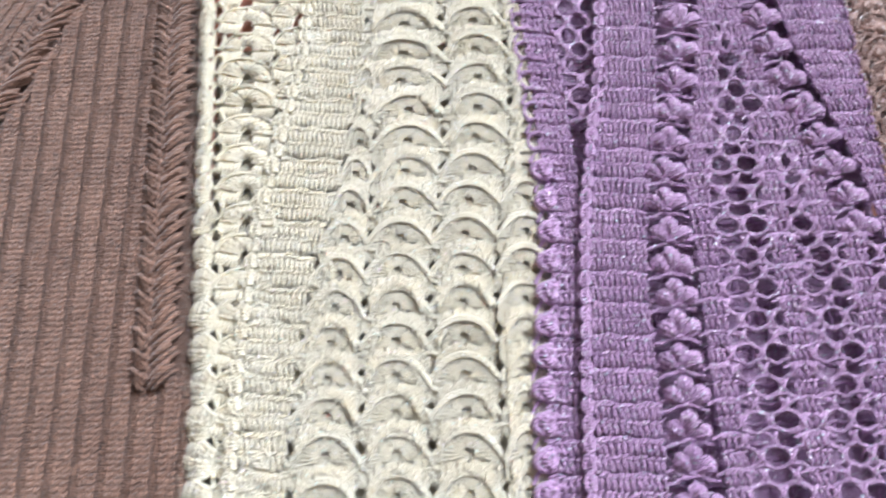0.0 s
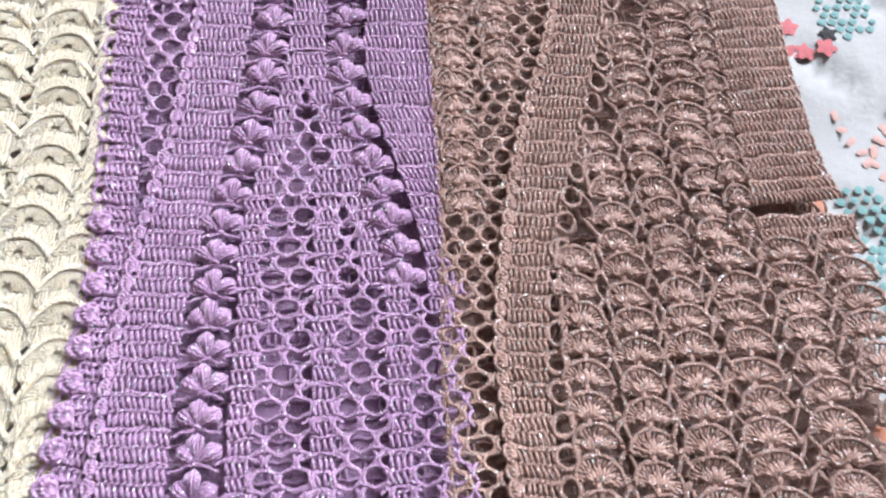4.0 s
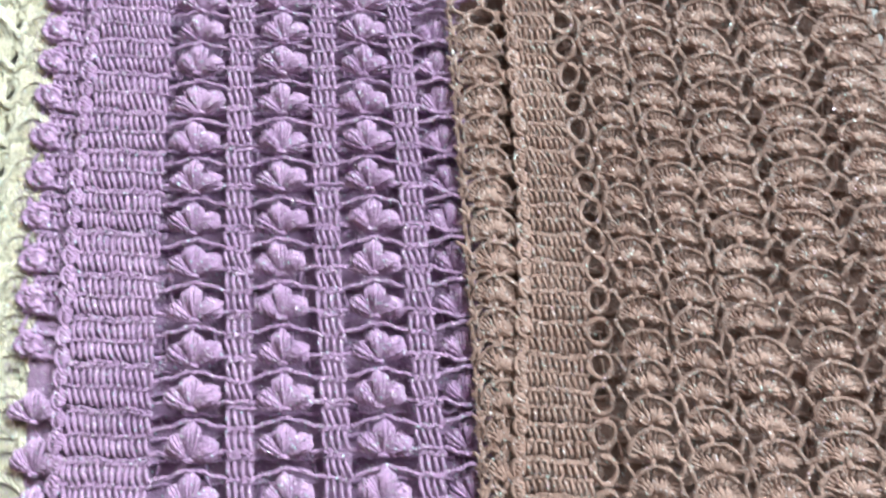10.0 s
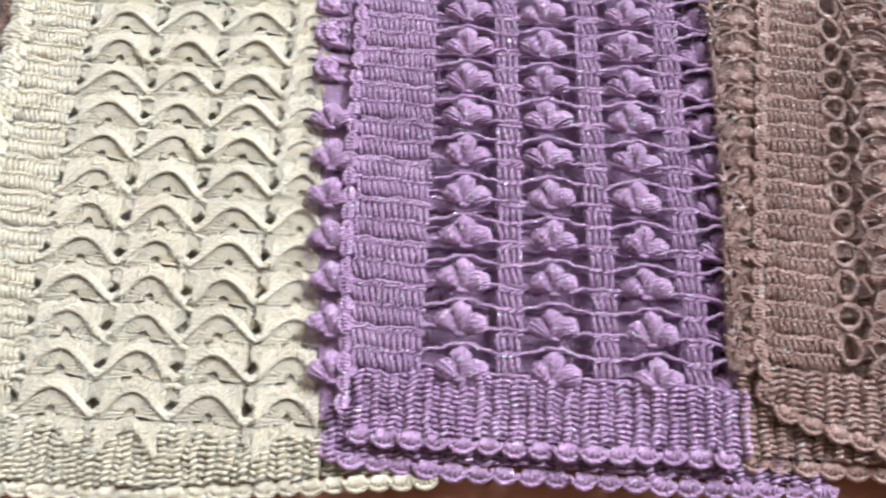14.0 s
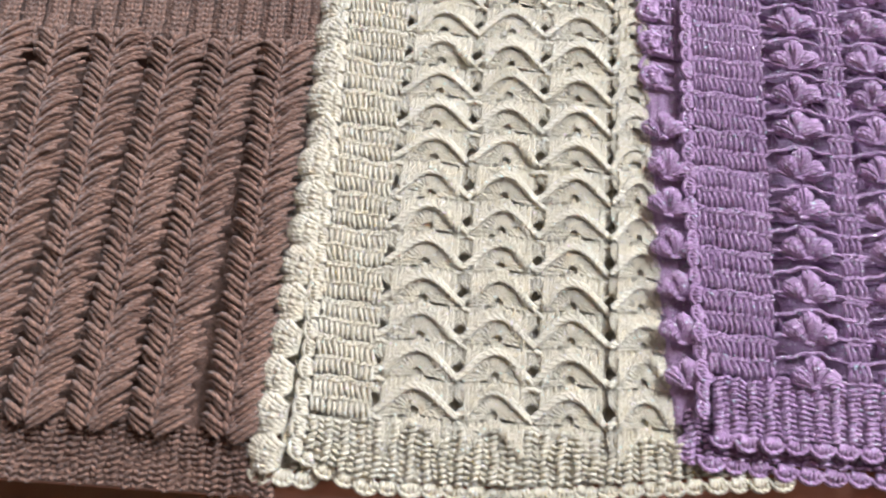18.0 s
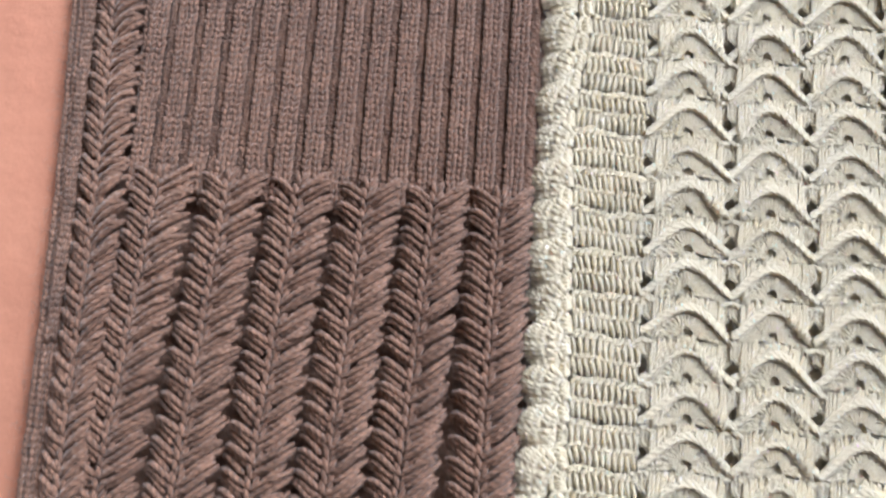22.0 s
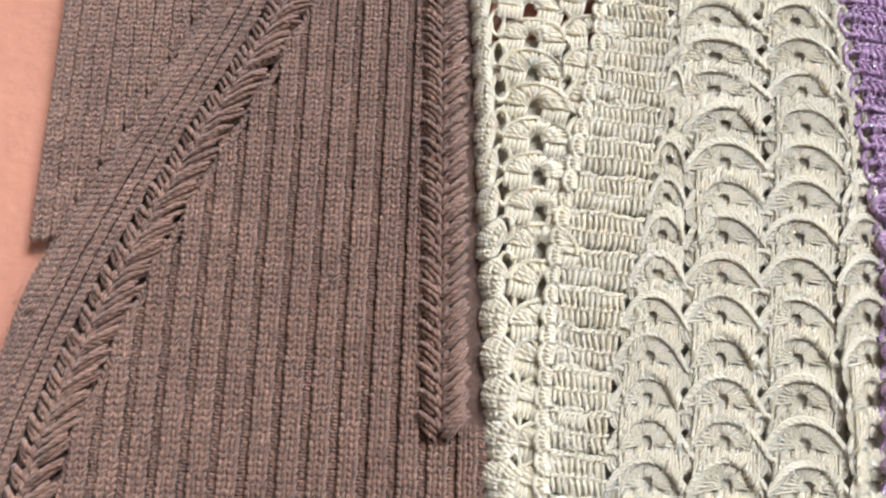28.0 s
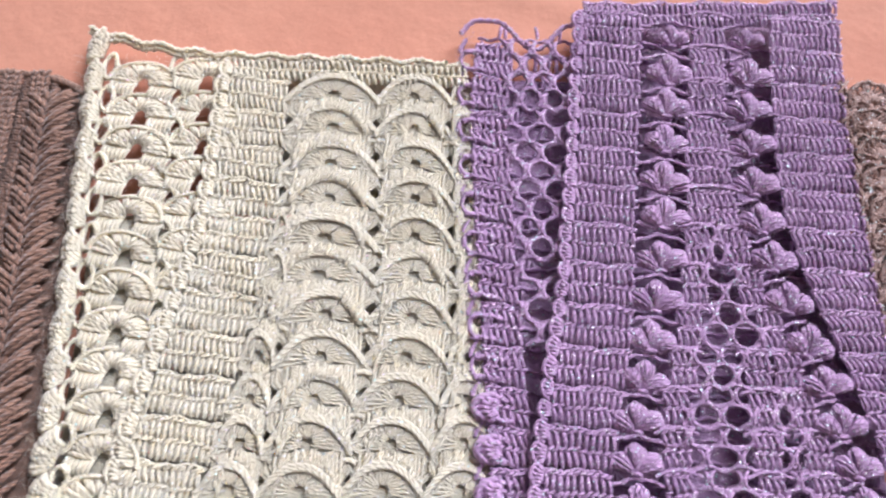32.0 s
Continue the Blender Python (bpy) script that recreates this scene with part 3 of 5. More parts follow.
LIL_BL = crv((-0.06, -0.066), (0.02, -0.076), (0.09, -0.083), (0.19, -0.0895), (0.32, -0.09), (0.40, -0.0875), (0.49, -0.078), (0.56, -0.083), (0.62, -0.087), (0.68, -0.09), (0.75, -0.084))
LIL_FL = crv((-0.05, -0.056), (0, -0.057), (0.045, -0.061), (0.115, -0.064), (0.2, -0.0655), (0.3, -0.065), (0.4, -0.062), (0.45, -0.059), (0.5, -0.055), (0.54, -0.049), (0.58, -0.041), (0.64, -0.035), (0.75, -0.026))
LIL_BI = crv((-0.05, -0.019), (0.02, -0.020), (0.09, -0.021), (0.17, -0.023), (0.3, -0.025), (0.4, -0.0245), (0.47, -0.024), (0.512, -0.019), (0.562, -0.008), (0.617, -0.003), (0.72, 0.007), (0.75, 0.009))
PINK_BL = crv((-0.06, 0.124), (0.01, 0.122), (0.1, 0.123), (0.2, 0.119), (0.3, 0.114), (0.45, 0.109), (0.53, 0.113), (0.61, 0.111), (0.75, 0.109))
PINK_FL = crv((-0.05, 0.146), (0, 0.134), (0.023, 0.132), (0.1, 0.137), (0.19, 0.144), (0.27, 0.143), (0.4, 0.1375), (0.46, 0.136), (0.51, 0.144), (0.58, 0.159), (0.64, 0.181), (0.69, 0.191), (0.75, 0.197))
PINK_BI = crv((-0.05, 0.172), (0.1, 0.174), (0.19, 0.176), (0.236, 0.173), (0.29, 0.167), (0.36, 0.165), (0.44, 0.164), (0.5, 0.171), (0.56, 0.191), (0.61, 0.207), (0.66, 0.222), (0.75, 0.232))
PINK_R = crv((-0.06, 0.362), (0.21, 0.353), (0.33, 0.3405), (0.44, 0.342), (0.49, 0.347), (0.519, 0.348), (0.53, 0.335), (0.55, 0.333), (0.61, 0.330), (0.75, 0.334))
LIL_R = lambda y: np.where(y < 0.50, PINK_BL(y) + 0.007, crv((0.4, 0.114), (0.57, 0.112), (0.62, 0.1105), (0.68, 0.110), (0.75, 0.117))(y))
BROWN_R = lambda y: CREAM_BL(y) + 0.004
BROWN_L = crv((-0.09, -0.468), (0.0, -0.476), (0.12, -0.481), (0.17, -0.484), (0.25, -0.490), (0.34, -0.4975), (0.383, -0.499), (0.436, -0.493), (0.48, -0.485), (0.51, -0.471), (0.551, -0.452), (0.587, -0.434), (0.645, -0.410), (0.75, -0.36))
BRAID = crv((-0.09, -0.452), (0.02, -0.4555), (0.127, -0.458), (0.257, -0.465), (0.334, -0.470), (0.394, -0.466), (0.445, -0.452), (0.487, -0.437), (0.549, -0.410), (0.598, -0.385), (0.646, -0.364), (0.75, -0.31))

# ---- brown knitted vest ----
brown = thing("knitted_vest", "folded brown heathered wool vest with fishtail cables", "vest", "folded vests on the bed")
backing("back_layer", brown, BROWN, crv((-0.09, -0.46), (0.2, -0.478), (0.4, -0.485), (0.52, -0.476), (0.645, -0.485), (0.75, -0.492)), BROWN_R, -0.079, 0.688, -0.003, 0.0008, "plain lower layer of the folded vest")


def knit_column(yarn, path, ys, width, z, r, st=0.0030):
    """One column of V stitches along x = path(y)."""
    y = np.arange(ys[0], ys[1], st)
    x = path(y)
    slope = np.gradient(path(y), y)
    for sg in (-1, 1):
        P0 = np.stack([x + sg * 0.06 * width, y, 0 * y + z - 0.0003], -1)
        P1 = np.stack([x + sg * 0.40 * width + slope * st * 1.2, y + st * 1.25, 0 * y + z], -1)
        P0 += rng.normal(0, 0.00010, P0.shape)
        P1 += rng.normal(0, 0.00010, P1.shape)
        yarn.add(wob(line(P0, P1, 4, 0.0007), 0.3), np.array([0.75, 1.05, 1.05, 0.7]) * r, 5)


def knit_rib(parent, path, ys, z, name="rib", gap=0.0066):
    """Two plump knit columns with a sunk purl gutter beside them."""
    y = Yarn()
    for side in (-0.0022, 0.0022):
        knit_column(y, lambda v: path(v) + side, ys, 0.0046, z + 0.0004 + rng.normal(0, 0.0001), 0.0011, 0.0031)
    yy = np.arange(ys[0], ys[1], 0.0031)
    x = path(yy)
    for o in (0.0, 0.0015):
        P0 = np.stack([x + 0.0040, yy + o, 0 * yy + z - 0.0018], -1) + rng.normal(0, 0.00012, (len(yy), 3))
        P1 = np.stack([x + gap + 0.0028, yy + o - 0.0003, 0 * yy + z - 0.0018], -1) + rng.normal(0, 0.00012, (len(yy), 3))
        y.add(wob(line(P0, P1, 5, 0.0008), 0.3), np.array([0.8, 1.0, 1.1, 1.0, 0.8]) * 0.00088, 5)
    part(name, y.mesh(name, BROWN), parent)


BROWN_Z = 0.0072
y = Yarn()
ys = np.linspace(-0.076, 0.685, 160)
ss = np.linspace(0, 1, 60)
X = (BROWN_L(ys) + 0.001)[:, None] * (1 - ss) + (BROWN_R(ys))[:, None] * ss
Z = BROWN_Z - 0.0026 - 0.0016 * (X < BRAID(ys)[:, None] - 0.010) - 0.0045 * np.exp(-ss * 28)[None] + 0.0002 * np.sin(1500 * ys)[:, None] - 0.0042 * np.clip((0.146 - ys) / 0.006, 0, 1)[:, None]
y.sheet(np.stack([X, np.broadcast_to(ys[:, None], X.shape), np.broadcast_to(Z, X.shape)], -1))
part("front_layer", y.mesh("front_layer", BROWN), brown, "plain knitted ground of the front")
# body ribs: upper part, between the slanting braid and the side
PITCH = 0.0134
for i in range(17):
    u = i * PITCH
    path = lambda y, u=u: -0.2725 - u + 0.018 * np.clip((0.45 - y), -0.3, 0.32) * (u / 0.2) - 0.01 * np.clip(0.3 - y, 0, 1) * (u / 0.2)
    yy = np.linspace(0.145, 0.69, 240)
    ok = path(yy) > BRAID(yy) + 0.0095
    hi = yy[ok].max() if ok.any() else 0
    lo = yy[ok].min() if ok.any() else 0
    if hi - lo < 0.01:
        continue
    if u < 0.02:
        hi = 0.418
    knit_rib(brown, path, (lo, hi), BROWN_Z)
# ribs of the front edge band, left of the braid
for o in (0.0138, 0.0206, 0.0274, 0.0342, 0.0410):
    path = lambda y, o=o: BRAID(y) - o
    yy = np.linspace(-0.075, 0.685, 240)
    ok = path(yy) > BROWN_L(yy) + 0.0085
    y = Yarn()
    for run in np.split(yy, np.flatnonzero(np.diff(ok.astype(int))) + 1):
        if path(run[0]) > BROWN_L(run[0]) + 0.0085 and len(run) > 4:
            for k in (-0.0013, 0.0013):
                knit_column(y, lambda v, k=k: path(v) + k, (run[0], run[-1]), 0.0028, BROWN_Z + 0.0002, 0.00088)
    if y.n:
        part("edge_rib", y.mesh("edge_rib", BROWN), brown)
y = Yarn()
knit_column(y, lambda v: BRAID(v) + 0.0142, (0.148, 0.682), 0.0046, BROWN_Z - 0.0006, 0.0009)
part("edge_rib", y.mesh("edge_rib", BROWN), brown)
y = Yarn()
knit_column(y, lambda v: BROWN_L(v) + 0.0028, (-0.074, 0.682), 0.0046, BROWN_Z - 0.0030, 0.0011)
knit_column(y, lambda v: BROWN_L(v) + 0.0064, (-0.074, 0.682), 0.0040, BROWN_Z - 0.0016, 0.0010)
knit_column(y, lambda v: BROWN_L(v) + 0.0100, (-0.074, 0.682), 0.0040, BROWN_Z - 0.0012, 0.0010)
knit_column(y, lambda v: BROWN_L(v) + 0.0132, (-0.074, 0.682), 0.0036, BROWN_Z - 0.0014, 0.0010)
part("edge_rib", y.mesh("edge_rib", BROWN), brown)
# back neck ribs that show beyond the slanting edge
for i in range(9):
    path = lambda y, i=i: -0.481 + 0.0095 * i - 0.02 * (y - 0.5) + 0 * y
    yy = np.linspace(0.50, 0.685, 120)
    ok = path(yy) < BROWN_L(yy) + 0.004
    if ok.sum() > 4:
        knit_rib(brown, path, (yy[ok].min(), 0.685), 0.0046, "back_rib")


def braid(parent, path, y0, y1, left, right, z, step=0.0098, name="cable"):
    """A fishtail cable: a spine of V stitches with bundles of yarn that sweep up to both sides."""
    yarn = Yarn()
    knit_column(yarn, path, (y0, y1), 0.0064, z + 0.0024, 0.0013, step / 2)
    ys = np.arange(y0, y1 - 0.004, step)
    x = path(ys)[:, None]
    sl = ((path(ys + 0.004) - path(ys - 0.004)) / 0.008)[:, None]
    n = len(ys)
    hump = lambda q: 0.0030 * np.sin(np.pi * np.clip(0.12 + 0.80 * q, 0, 1)) - 0.0030 * np.clip(q, 0, 1.2) ** 5
    t = np.linspace(0, 1, 6)[None]

    def strands(sg, w, dx, dy, z0, r, jitter=0.0005):
        """One strand in each repeat: dx, dy run along it as fractions of the width and in metres."""
        j = rng.normal(0, jitter, (n, 3))
        q = np.clip(dx + j[:, :1] / w, 0, 1.15)
        py = ys[:, None] + dy + j[:, 1:2] + rng.normal(0, 0.0006, (n, 1)) * t
        px = x + sg * q * w + sl * dy
        pz = z + z0 + hump(q) + np.abs(j[:, 2:3])
        yarn.add(wob(np.stack([px, py, pz + 0 * px], -1), 0.4), np.array([0.7, 1.0, 1.1, 1.1, 1.0, 0.65]) * r, 5)

    # a leaf of strands that sweeps up to one side
    for i, (x0, y0_, x1, y1_, r) in enumerate(((0.02, 0.0004, 0.86, 0.0116, 0.00125), (0.06, -0.0020, 0.97, 0.0098, 0.0014), (0.16, -0.0036, 1.00, 0.0070, 0.0013))):
        strands(1, right, x0 + (x1 - x0) * t, y0_ + (y1_ - y0_) * t ** 1.1, 0.0021 - 0.0010 * i, r, 0.0004)
    strands(1, right, 0.46 + 0.44 * t, 0.0056 + 0.0040 * t, 0.0021, 0.0010)
    # a rounder hook that curls back on the other side, lower down
    for i in range(3):
        strands(-1, left, (0.02 + 0.12 * i) + (0.96 - 0.12 * i) * t ** 0.9, 0.0016 - 0.0022 * i + 0.0100 * t - 0.0036 * t ** 5, 0.0006 - 0.0008 * i, 0.0013, 0.0003)
    return part(name, yarn.mesh(name, BROWN), parent)


# the field of cables below, the upright cable at the armhole, the slanting one at the neck
for x0 in (-0.4455, -0.4140, -0.3825, -0.3515, -0.3210, -0.2915):
    path = lambda y, x0=x0: x0 + 0.0135 + 0.055 * (y - 0.14) * (0.35 if x0 > -0.3 else 1.0) + 0 * y
    top = 0.152
    braid(brown, path, -0.050, top, 0.0150, 0.0157, BROWN_Z + 0.0004)
braid(brown, lambda y: -0.2845 - 0.03 * (y - 0.42) + 0 * y, 0.418, 0.676, 0.0115, 0.0125, BROWN_Z + 0.0006, 0.0100)
braid(brown, BRAID, -0.05, 0.678, 0.0110, 0.0125, BROWN_Z + 0.0004, 0.0100)
rib_border(brown, BROWN, "hem_rib", -0.466, -0.258, lambda x: -0.0785, lambda x: -0.048, lambda x: 0.0045, 0.00095, 0.0034, 0.0028)
y = Yarn()
y.add(np.stack([np.linspace(-0.335, -0.275, 40), 0.690 - 0.012 * np.linspace(0, 1, 40) ** 4, np.full(40, 0.0055)], -1), 0.0022, 8)
part("shoulder_edge", y.mesh("shoulder_edge", BROWN), brown)

# ---- cream crocheted vest ----
cream = thing("crocheted_vest", "folded cream crocheted vest in scallop shell stitch", "vest", "folded vests on the bed")
CREAM_Z = 0.0088
crow = np.interp(np.arange(40), [0, 12, 17, 21, 23, 25, 39], [-0.0333, 0.188, 0.2849, 0.3567, 0.3971, 0.4339, 0.7])
c1 = crv((-0.08, -0.1915), (0.4, -0.1925), (0.52, -0.190), (0.75, -0.190))
c2 = crv((-0.08, -0.156), (0.36, -0.157), (0.45, -0.1575), (0.53, -0.150), (0.6, -0.146), (0.75, -0.151))
c3 = crv((-0.08, -0.118), (0.1, -0.119), (0.36, -0.121), (0.48, -0.1215), (0.53, -0.113), (0.57, -0.107), (0.75, -0.114))
c4 = lambda v: c3(v) + 0.0365
UNDER = "lower layer of the folded vest"
backing("back_layer", cream, CREAM, lambda v: CREAM_BL(v) + 0.006, lambda v: LIL_BL(v) + 0.012, -0.056, 0.62, -0.003, 0.0042, UNDER)
backing("back_layer", cream, CREAM, lambda v: CREAM_FL(v) - 0.003, lambda v: LIL_BL(v) + 0.012, 0.619, 0.70, -0.003, 0.0016, UNDER)
bands = [(a, b) for a, b in zip(np.arange(-0.036, 0.69, 0.0187), np.arange(-0.036, 0.69, 0.0187) + 0.0187)]
stitch_band(cream, CREAM, "front_band_course", lambda v: CREAM_FL(v) + 0.0035, lambda v: CREAM_BI(v) - 0.0022, bands, -0.10, 0.0028, CREAM_Z, 0.00105, 0.0009, sunk=0.0003)


def shell_mesh(name, w, h, eye=1.0, seed=5, wavy=False):
    """A scallop: a shallow bowl of fine stitches from the eye to a raised, wavy rim, and the fluffy course below the eye."""
    y = Yarn()
    g = np.random.default_rng(seed)
    a = np.linspace(-1, 1, 29)
    # the rim is a round arch, or a wave that runs from shell to shell where the vest is pulled wide
    rim = (lambda q: h * (0.60 - 0.72 * (1 - np.cos(2.55 * np.abs(q))) / (1 - math.cos(2.55)))) if wavy else (lambda q: h * (0.60 - 0.76 * np.abs(q) ** 2.2))
    ec = 0.0006 if wavy else 0.0020
    top = lambda q: ec - 0.0026 * (1 - q ** 2) - h * 0.20 * np.abs(q) ** 1.4
    for dy, z0, r in ((0.0000, 0.0031, 0.0011), (0.0014, 0.0024, 0.0013)) if wavy else ((0.0000, 0.0025, 0.0010), (0.0013, 0.0020, 0.0012)):
        y.add(np.stack([a * w * 0.51, rim(a) + dy, z0 * (1 - 0.22 * a ** 2) + 0.00010 * np.sin(a * 41 + dy * 9000)], -1), r * (1 - 0.15 * a ** 4), 8)
    # the bowl, ribbed from the eye outwards
    q = np.linspace(-0.98, 0.98, 93)
    t = np.linspace(0, 1, 9)[:, None]
    ey0 = ec + 0.0024 * eye * np.cos(2.0 * q) - 0.0012 * q ** 6
    rib = np.cos(q * 23 * np.pi)[None]
    z = (0.0003 if wavy else 0.0006) + (0.0020 if wavy else 0.0015) * t ** 2 + 0.00026 * rib * (0.3 + 0.7 * t) * (1 - t ** 6) - 0.0002 * np.abs(q)[None]
    y.sheet(np.stack([0.0025 * eye * np.sin(2.0 * q) * (1 - t) + q * w * 0.505 * t, ey0 * (1 - t) + (rim(q) - 0.0003) * t, z], -1))
    b = np.linspace(-0.9, 0.9, 19) + g.normal(0, 0.01, 19)
    e0 = np.stack([0.0027 * eye * np.sin(2.0 * b), ec + 0.0026 * eye * np.cos(2.0 * b) - 0.0012 * b ** 6, 0 * b + 0.0006], -1)
    y.add(line(e0, np.stack([b * w * 0.47, rim(b) - 0.0016, 0 * b + 0.0014], -1), 5, 0.0002) + g.normal(0, 0.00015, (19, 1, 3)), np.array([0.7, 0.9, 1.0, 1.0, 0.8]) * 0.00058, 5)
    # the course below the eye, drawn in beside the upright holes
    f = np.linspace(-1, 1, 161)
    v = np.linspace(0, 1, 15)[:, None]
    half = 0.515 - 0.120 * np.sin(np.pi * np.clip(v / 0.60, 0, 1)) ** 0.7
    low = rim(f) - 1.02 * h
    puff = 0.00050 * np.cos(f * 61 + 1.6 * np.sin(6 * v)) * np.sin(np.pi * (0.15 + 0.8 * v)) + 0.00022 * np.sin(13 * v + 19 * f)
    y.sheet(np.stack([f * w * half, low * (1 - v) + top(f) * v, 0.0006 + (0.0007 - 0.0003 * np.abs(f)) * v + puff], -1))
    # its loops: long ones up to the eye, short ones that stand up over the next rim, uneven at their tips
    for n, y0, y1, r, up in ((22, 0.90, None, 0.00082, 0.0014), (28, 0.98, 0.74, 0.00090, 0.0026), (20, 0.84, 0.66, 0.00092, 0.0022)):
        k = np.linspace(-0.93, 0.93, n) + g.normal(0, 0.014, n)
        end = top(k) + g.normal(0, 0.0006, n) if y1 is None else rim(k) - h * (y1 + g.uniform(-0.07, 0.07, n))
        p0 = np.stack([k * w * 0.405 - 0.0003, rim(k) - y0 * h, 0 * k + 0.0007], -1)
        p1 = np.stack([k * w * 0.405 + 0.0004 + g.normal(0, 0.0005, n), end, 0.0008 + up * g.uniform(0.5, 1.0, n)], -1)
        keep = (np.abs(k) > 0.15) | (y1 is not None)
        y.add(line(p0[keep], p1[keep], 6, 0.0006), np.array([0.8, 1.0, 1.0, 1.0, 0.85, 0.55]) * r, 6)
    # the floor of the eye
    a = np.linspace(0, 2 * np.pi, 13)
    k = np.linspace(0.05, 1, 3)[:, None]
    y.sheet(np.stack([0.0044 * k * np.cos(a), ec + 0.0040 * k * np.sin(a), -0.0016 + 0.0003 * k + 0 * a], -1))
    return y.mesh(name, CREAM)


shells = [shell_mesh("shell", 0.0372, 0.0187), shell_mesh("shell", 0.0372, 0.0178)]
low_shells = [shell_mesh("shell", 0.0372, 0.0187, 0.85, 6, True), shell_mesh("shell", 0.0372, 0.0178, 0.9, 7, True)]
half_shell = shell_mesh("shell", 0.022, 0.0180)
for k, ye in enumerate(crow[:39]):
    p = crow[k + 1] - ye
    edges = [CREAM_BI(ye) - 0.0015, (c1(ye) + c2(ye)) / 2, (c2(ye) + c3(ye)) / 2, (c3(ye) + c4(ye)) / 2, c4(ye) + 0.018]
    left = float(edges[0])
    for j in range(4):
        a, b = max(left, float(edges[j])), float(edges[j + 1])
        a = left if a - left < 0.012 else a
        b = min(b, float(LIL_BL(ye)) + 0.009)
        if b - a < 0.007:
            continue
        small = b - a < 0.027
        me = half_shell if small else (shells if ye > 0.30 else low_shells)[(k + j) % 2]
        tuck = 13.0 if j == 3 or b > LIL_BL(ye) + 0.003 else 0.0
        sx = (b - a) / (0.022 if small else 0.0372) * 1.03
        part("shell", me, cream, at=pose((a + b) / 2, ye + 0.02 * (a + 0.19) + rng.normal(0, 0.0004), CREAM_Z - 0.0010 - tuck * 0.00012, rng.normal(0, 2.5), tuck + rng.normal(0, 2), rng.normal(-0.5, 2)) @ Matrix.Diagonal((sx, p / 0.0187 * 1.06, rng.uniform(0.62, 0.76), 1)))
stitch_band(cream, CREAM, "top_course", lambda v: CREAM_FL(v) + 0.003, lambda v: LIL_BL(v) + 0.004, [(0.6905, 0.7045)], 0.0, 0.0031, CREAM_Z - 0.001, 0.00108)
# bars between the columns of shells, which leave the small upright holes
y = Yarn()
for ed in (lambda v: CREAM_BI(v) - 0.001, lambda v: (c1(v) + c2(v)) / 2, lambda v: (c2(v) + c3(v)) / 2, lambda v: (c3(v) + c4(v)) / 2):
    for k in range(38):
        ye = crow[k] - 0.0045
        x = float(ed(ye))
        if x < CREAM_BI(ye) - 0.003 or x > LIL_BL(ye) + 0.004:
            continue
        y.add(np.stack([x + np.linspace(-0.0040, 0.0040, 6), ye + 0.0010 * np.cos(np.linspace(-2, 2, 6)), np.full(6, CREAM_Z - 0.0008)], -1), 0.0014, 6)
part("joining_bar", y.mesh("joining_bar", CREAM), cream, kind="stuff")
rib_border(cream, CREAM, "hem_rib", -0.252, -0.012, lambda x: float(np.interp(x, [-0.252, -0.236, -0.216, -0.143, -0.055, -0.012], [-0.045, -0.060, -0.0655, -0.065, -0.0545, -0.050])), lambda x: -0.038, lambda x: CREAM_Z - 0.001 if x < -0.066 else 0.0028, 0.00105, 0.0040, 0.0027)
cs = scallop_mesh("scallop", CREAM, 0.0125, 0.0052, 0.0011)
edging(cream, cs, [(-0.2525, -0.045), (-0.2495, -0.052), (-0.236, -0.0615), (-0.216, -0.0675), (-0.143, -0.067), (-0.055, -0.0565), (-0.014, -0.052)], 0.0105, 0.0055)
yy = np.linspace(-0.06, 0.70, 60)
edging(cream, cs, np.stack([CREAM_FL(yy)[::-1] + 0.002, yy[::-1]], -1), 0.0094, CREAM_Z, turn=0, size=0.95)
rib_border(cream, CREAM, "back_hem_rib", -0.270, -0.235, lambda x: -0.0655, lambda x: -0.030, lambda x: 0.0035, 0.0011, 0.0040, 0.0031)
edging(cream, cs, [(-0.270, -0.066), (-0.238, -0.067)], 0.0105, 0.0035)
# the lower layer that shows beside the front edge
by = np.arange(-0.058, 0.71, 0.0182)


def bobble_mesh(name):
    """A plump fan of soft loops, pointing to -y."""
    y = Yarn()
    g = np.random.default_rng(31)
    for layer, (cnt, L, z0) in enumerate(((13, 0.0150, 0.0), (9, 0.0105, 0.0012))):
        b = np.linspace(-1.0, 1.0, cnt) + g.normal(0, 0.03, cnt)
        base = np.stack([0.0048 * b, 0 * b + 0.0035, 0 * b + z0], -1)
        tip = np.stack([0.0100 * b, -L * np.cos(b * 0.85) + 0.001, 0 * b - 0.0005 + z0 * 0.5], -1) + g.normal(0, 0.0003, (cnt, 3))
        y.add(line(base, tip, 7, 0.0040), np.array([0.7, 1.0, 1.15, 1.2, 1.2, 1.1, 0.7]) * 0.00135, 6)
    return y.mesh(name, CREAM)


fluff = bobble_mesh("bobble")


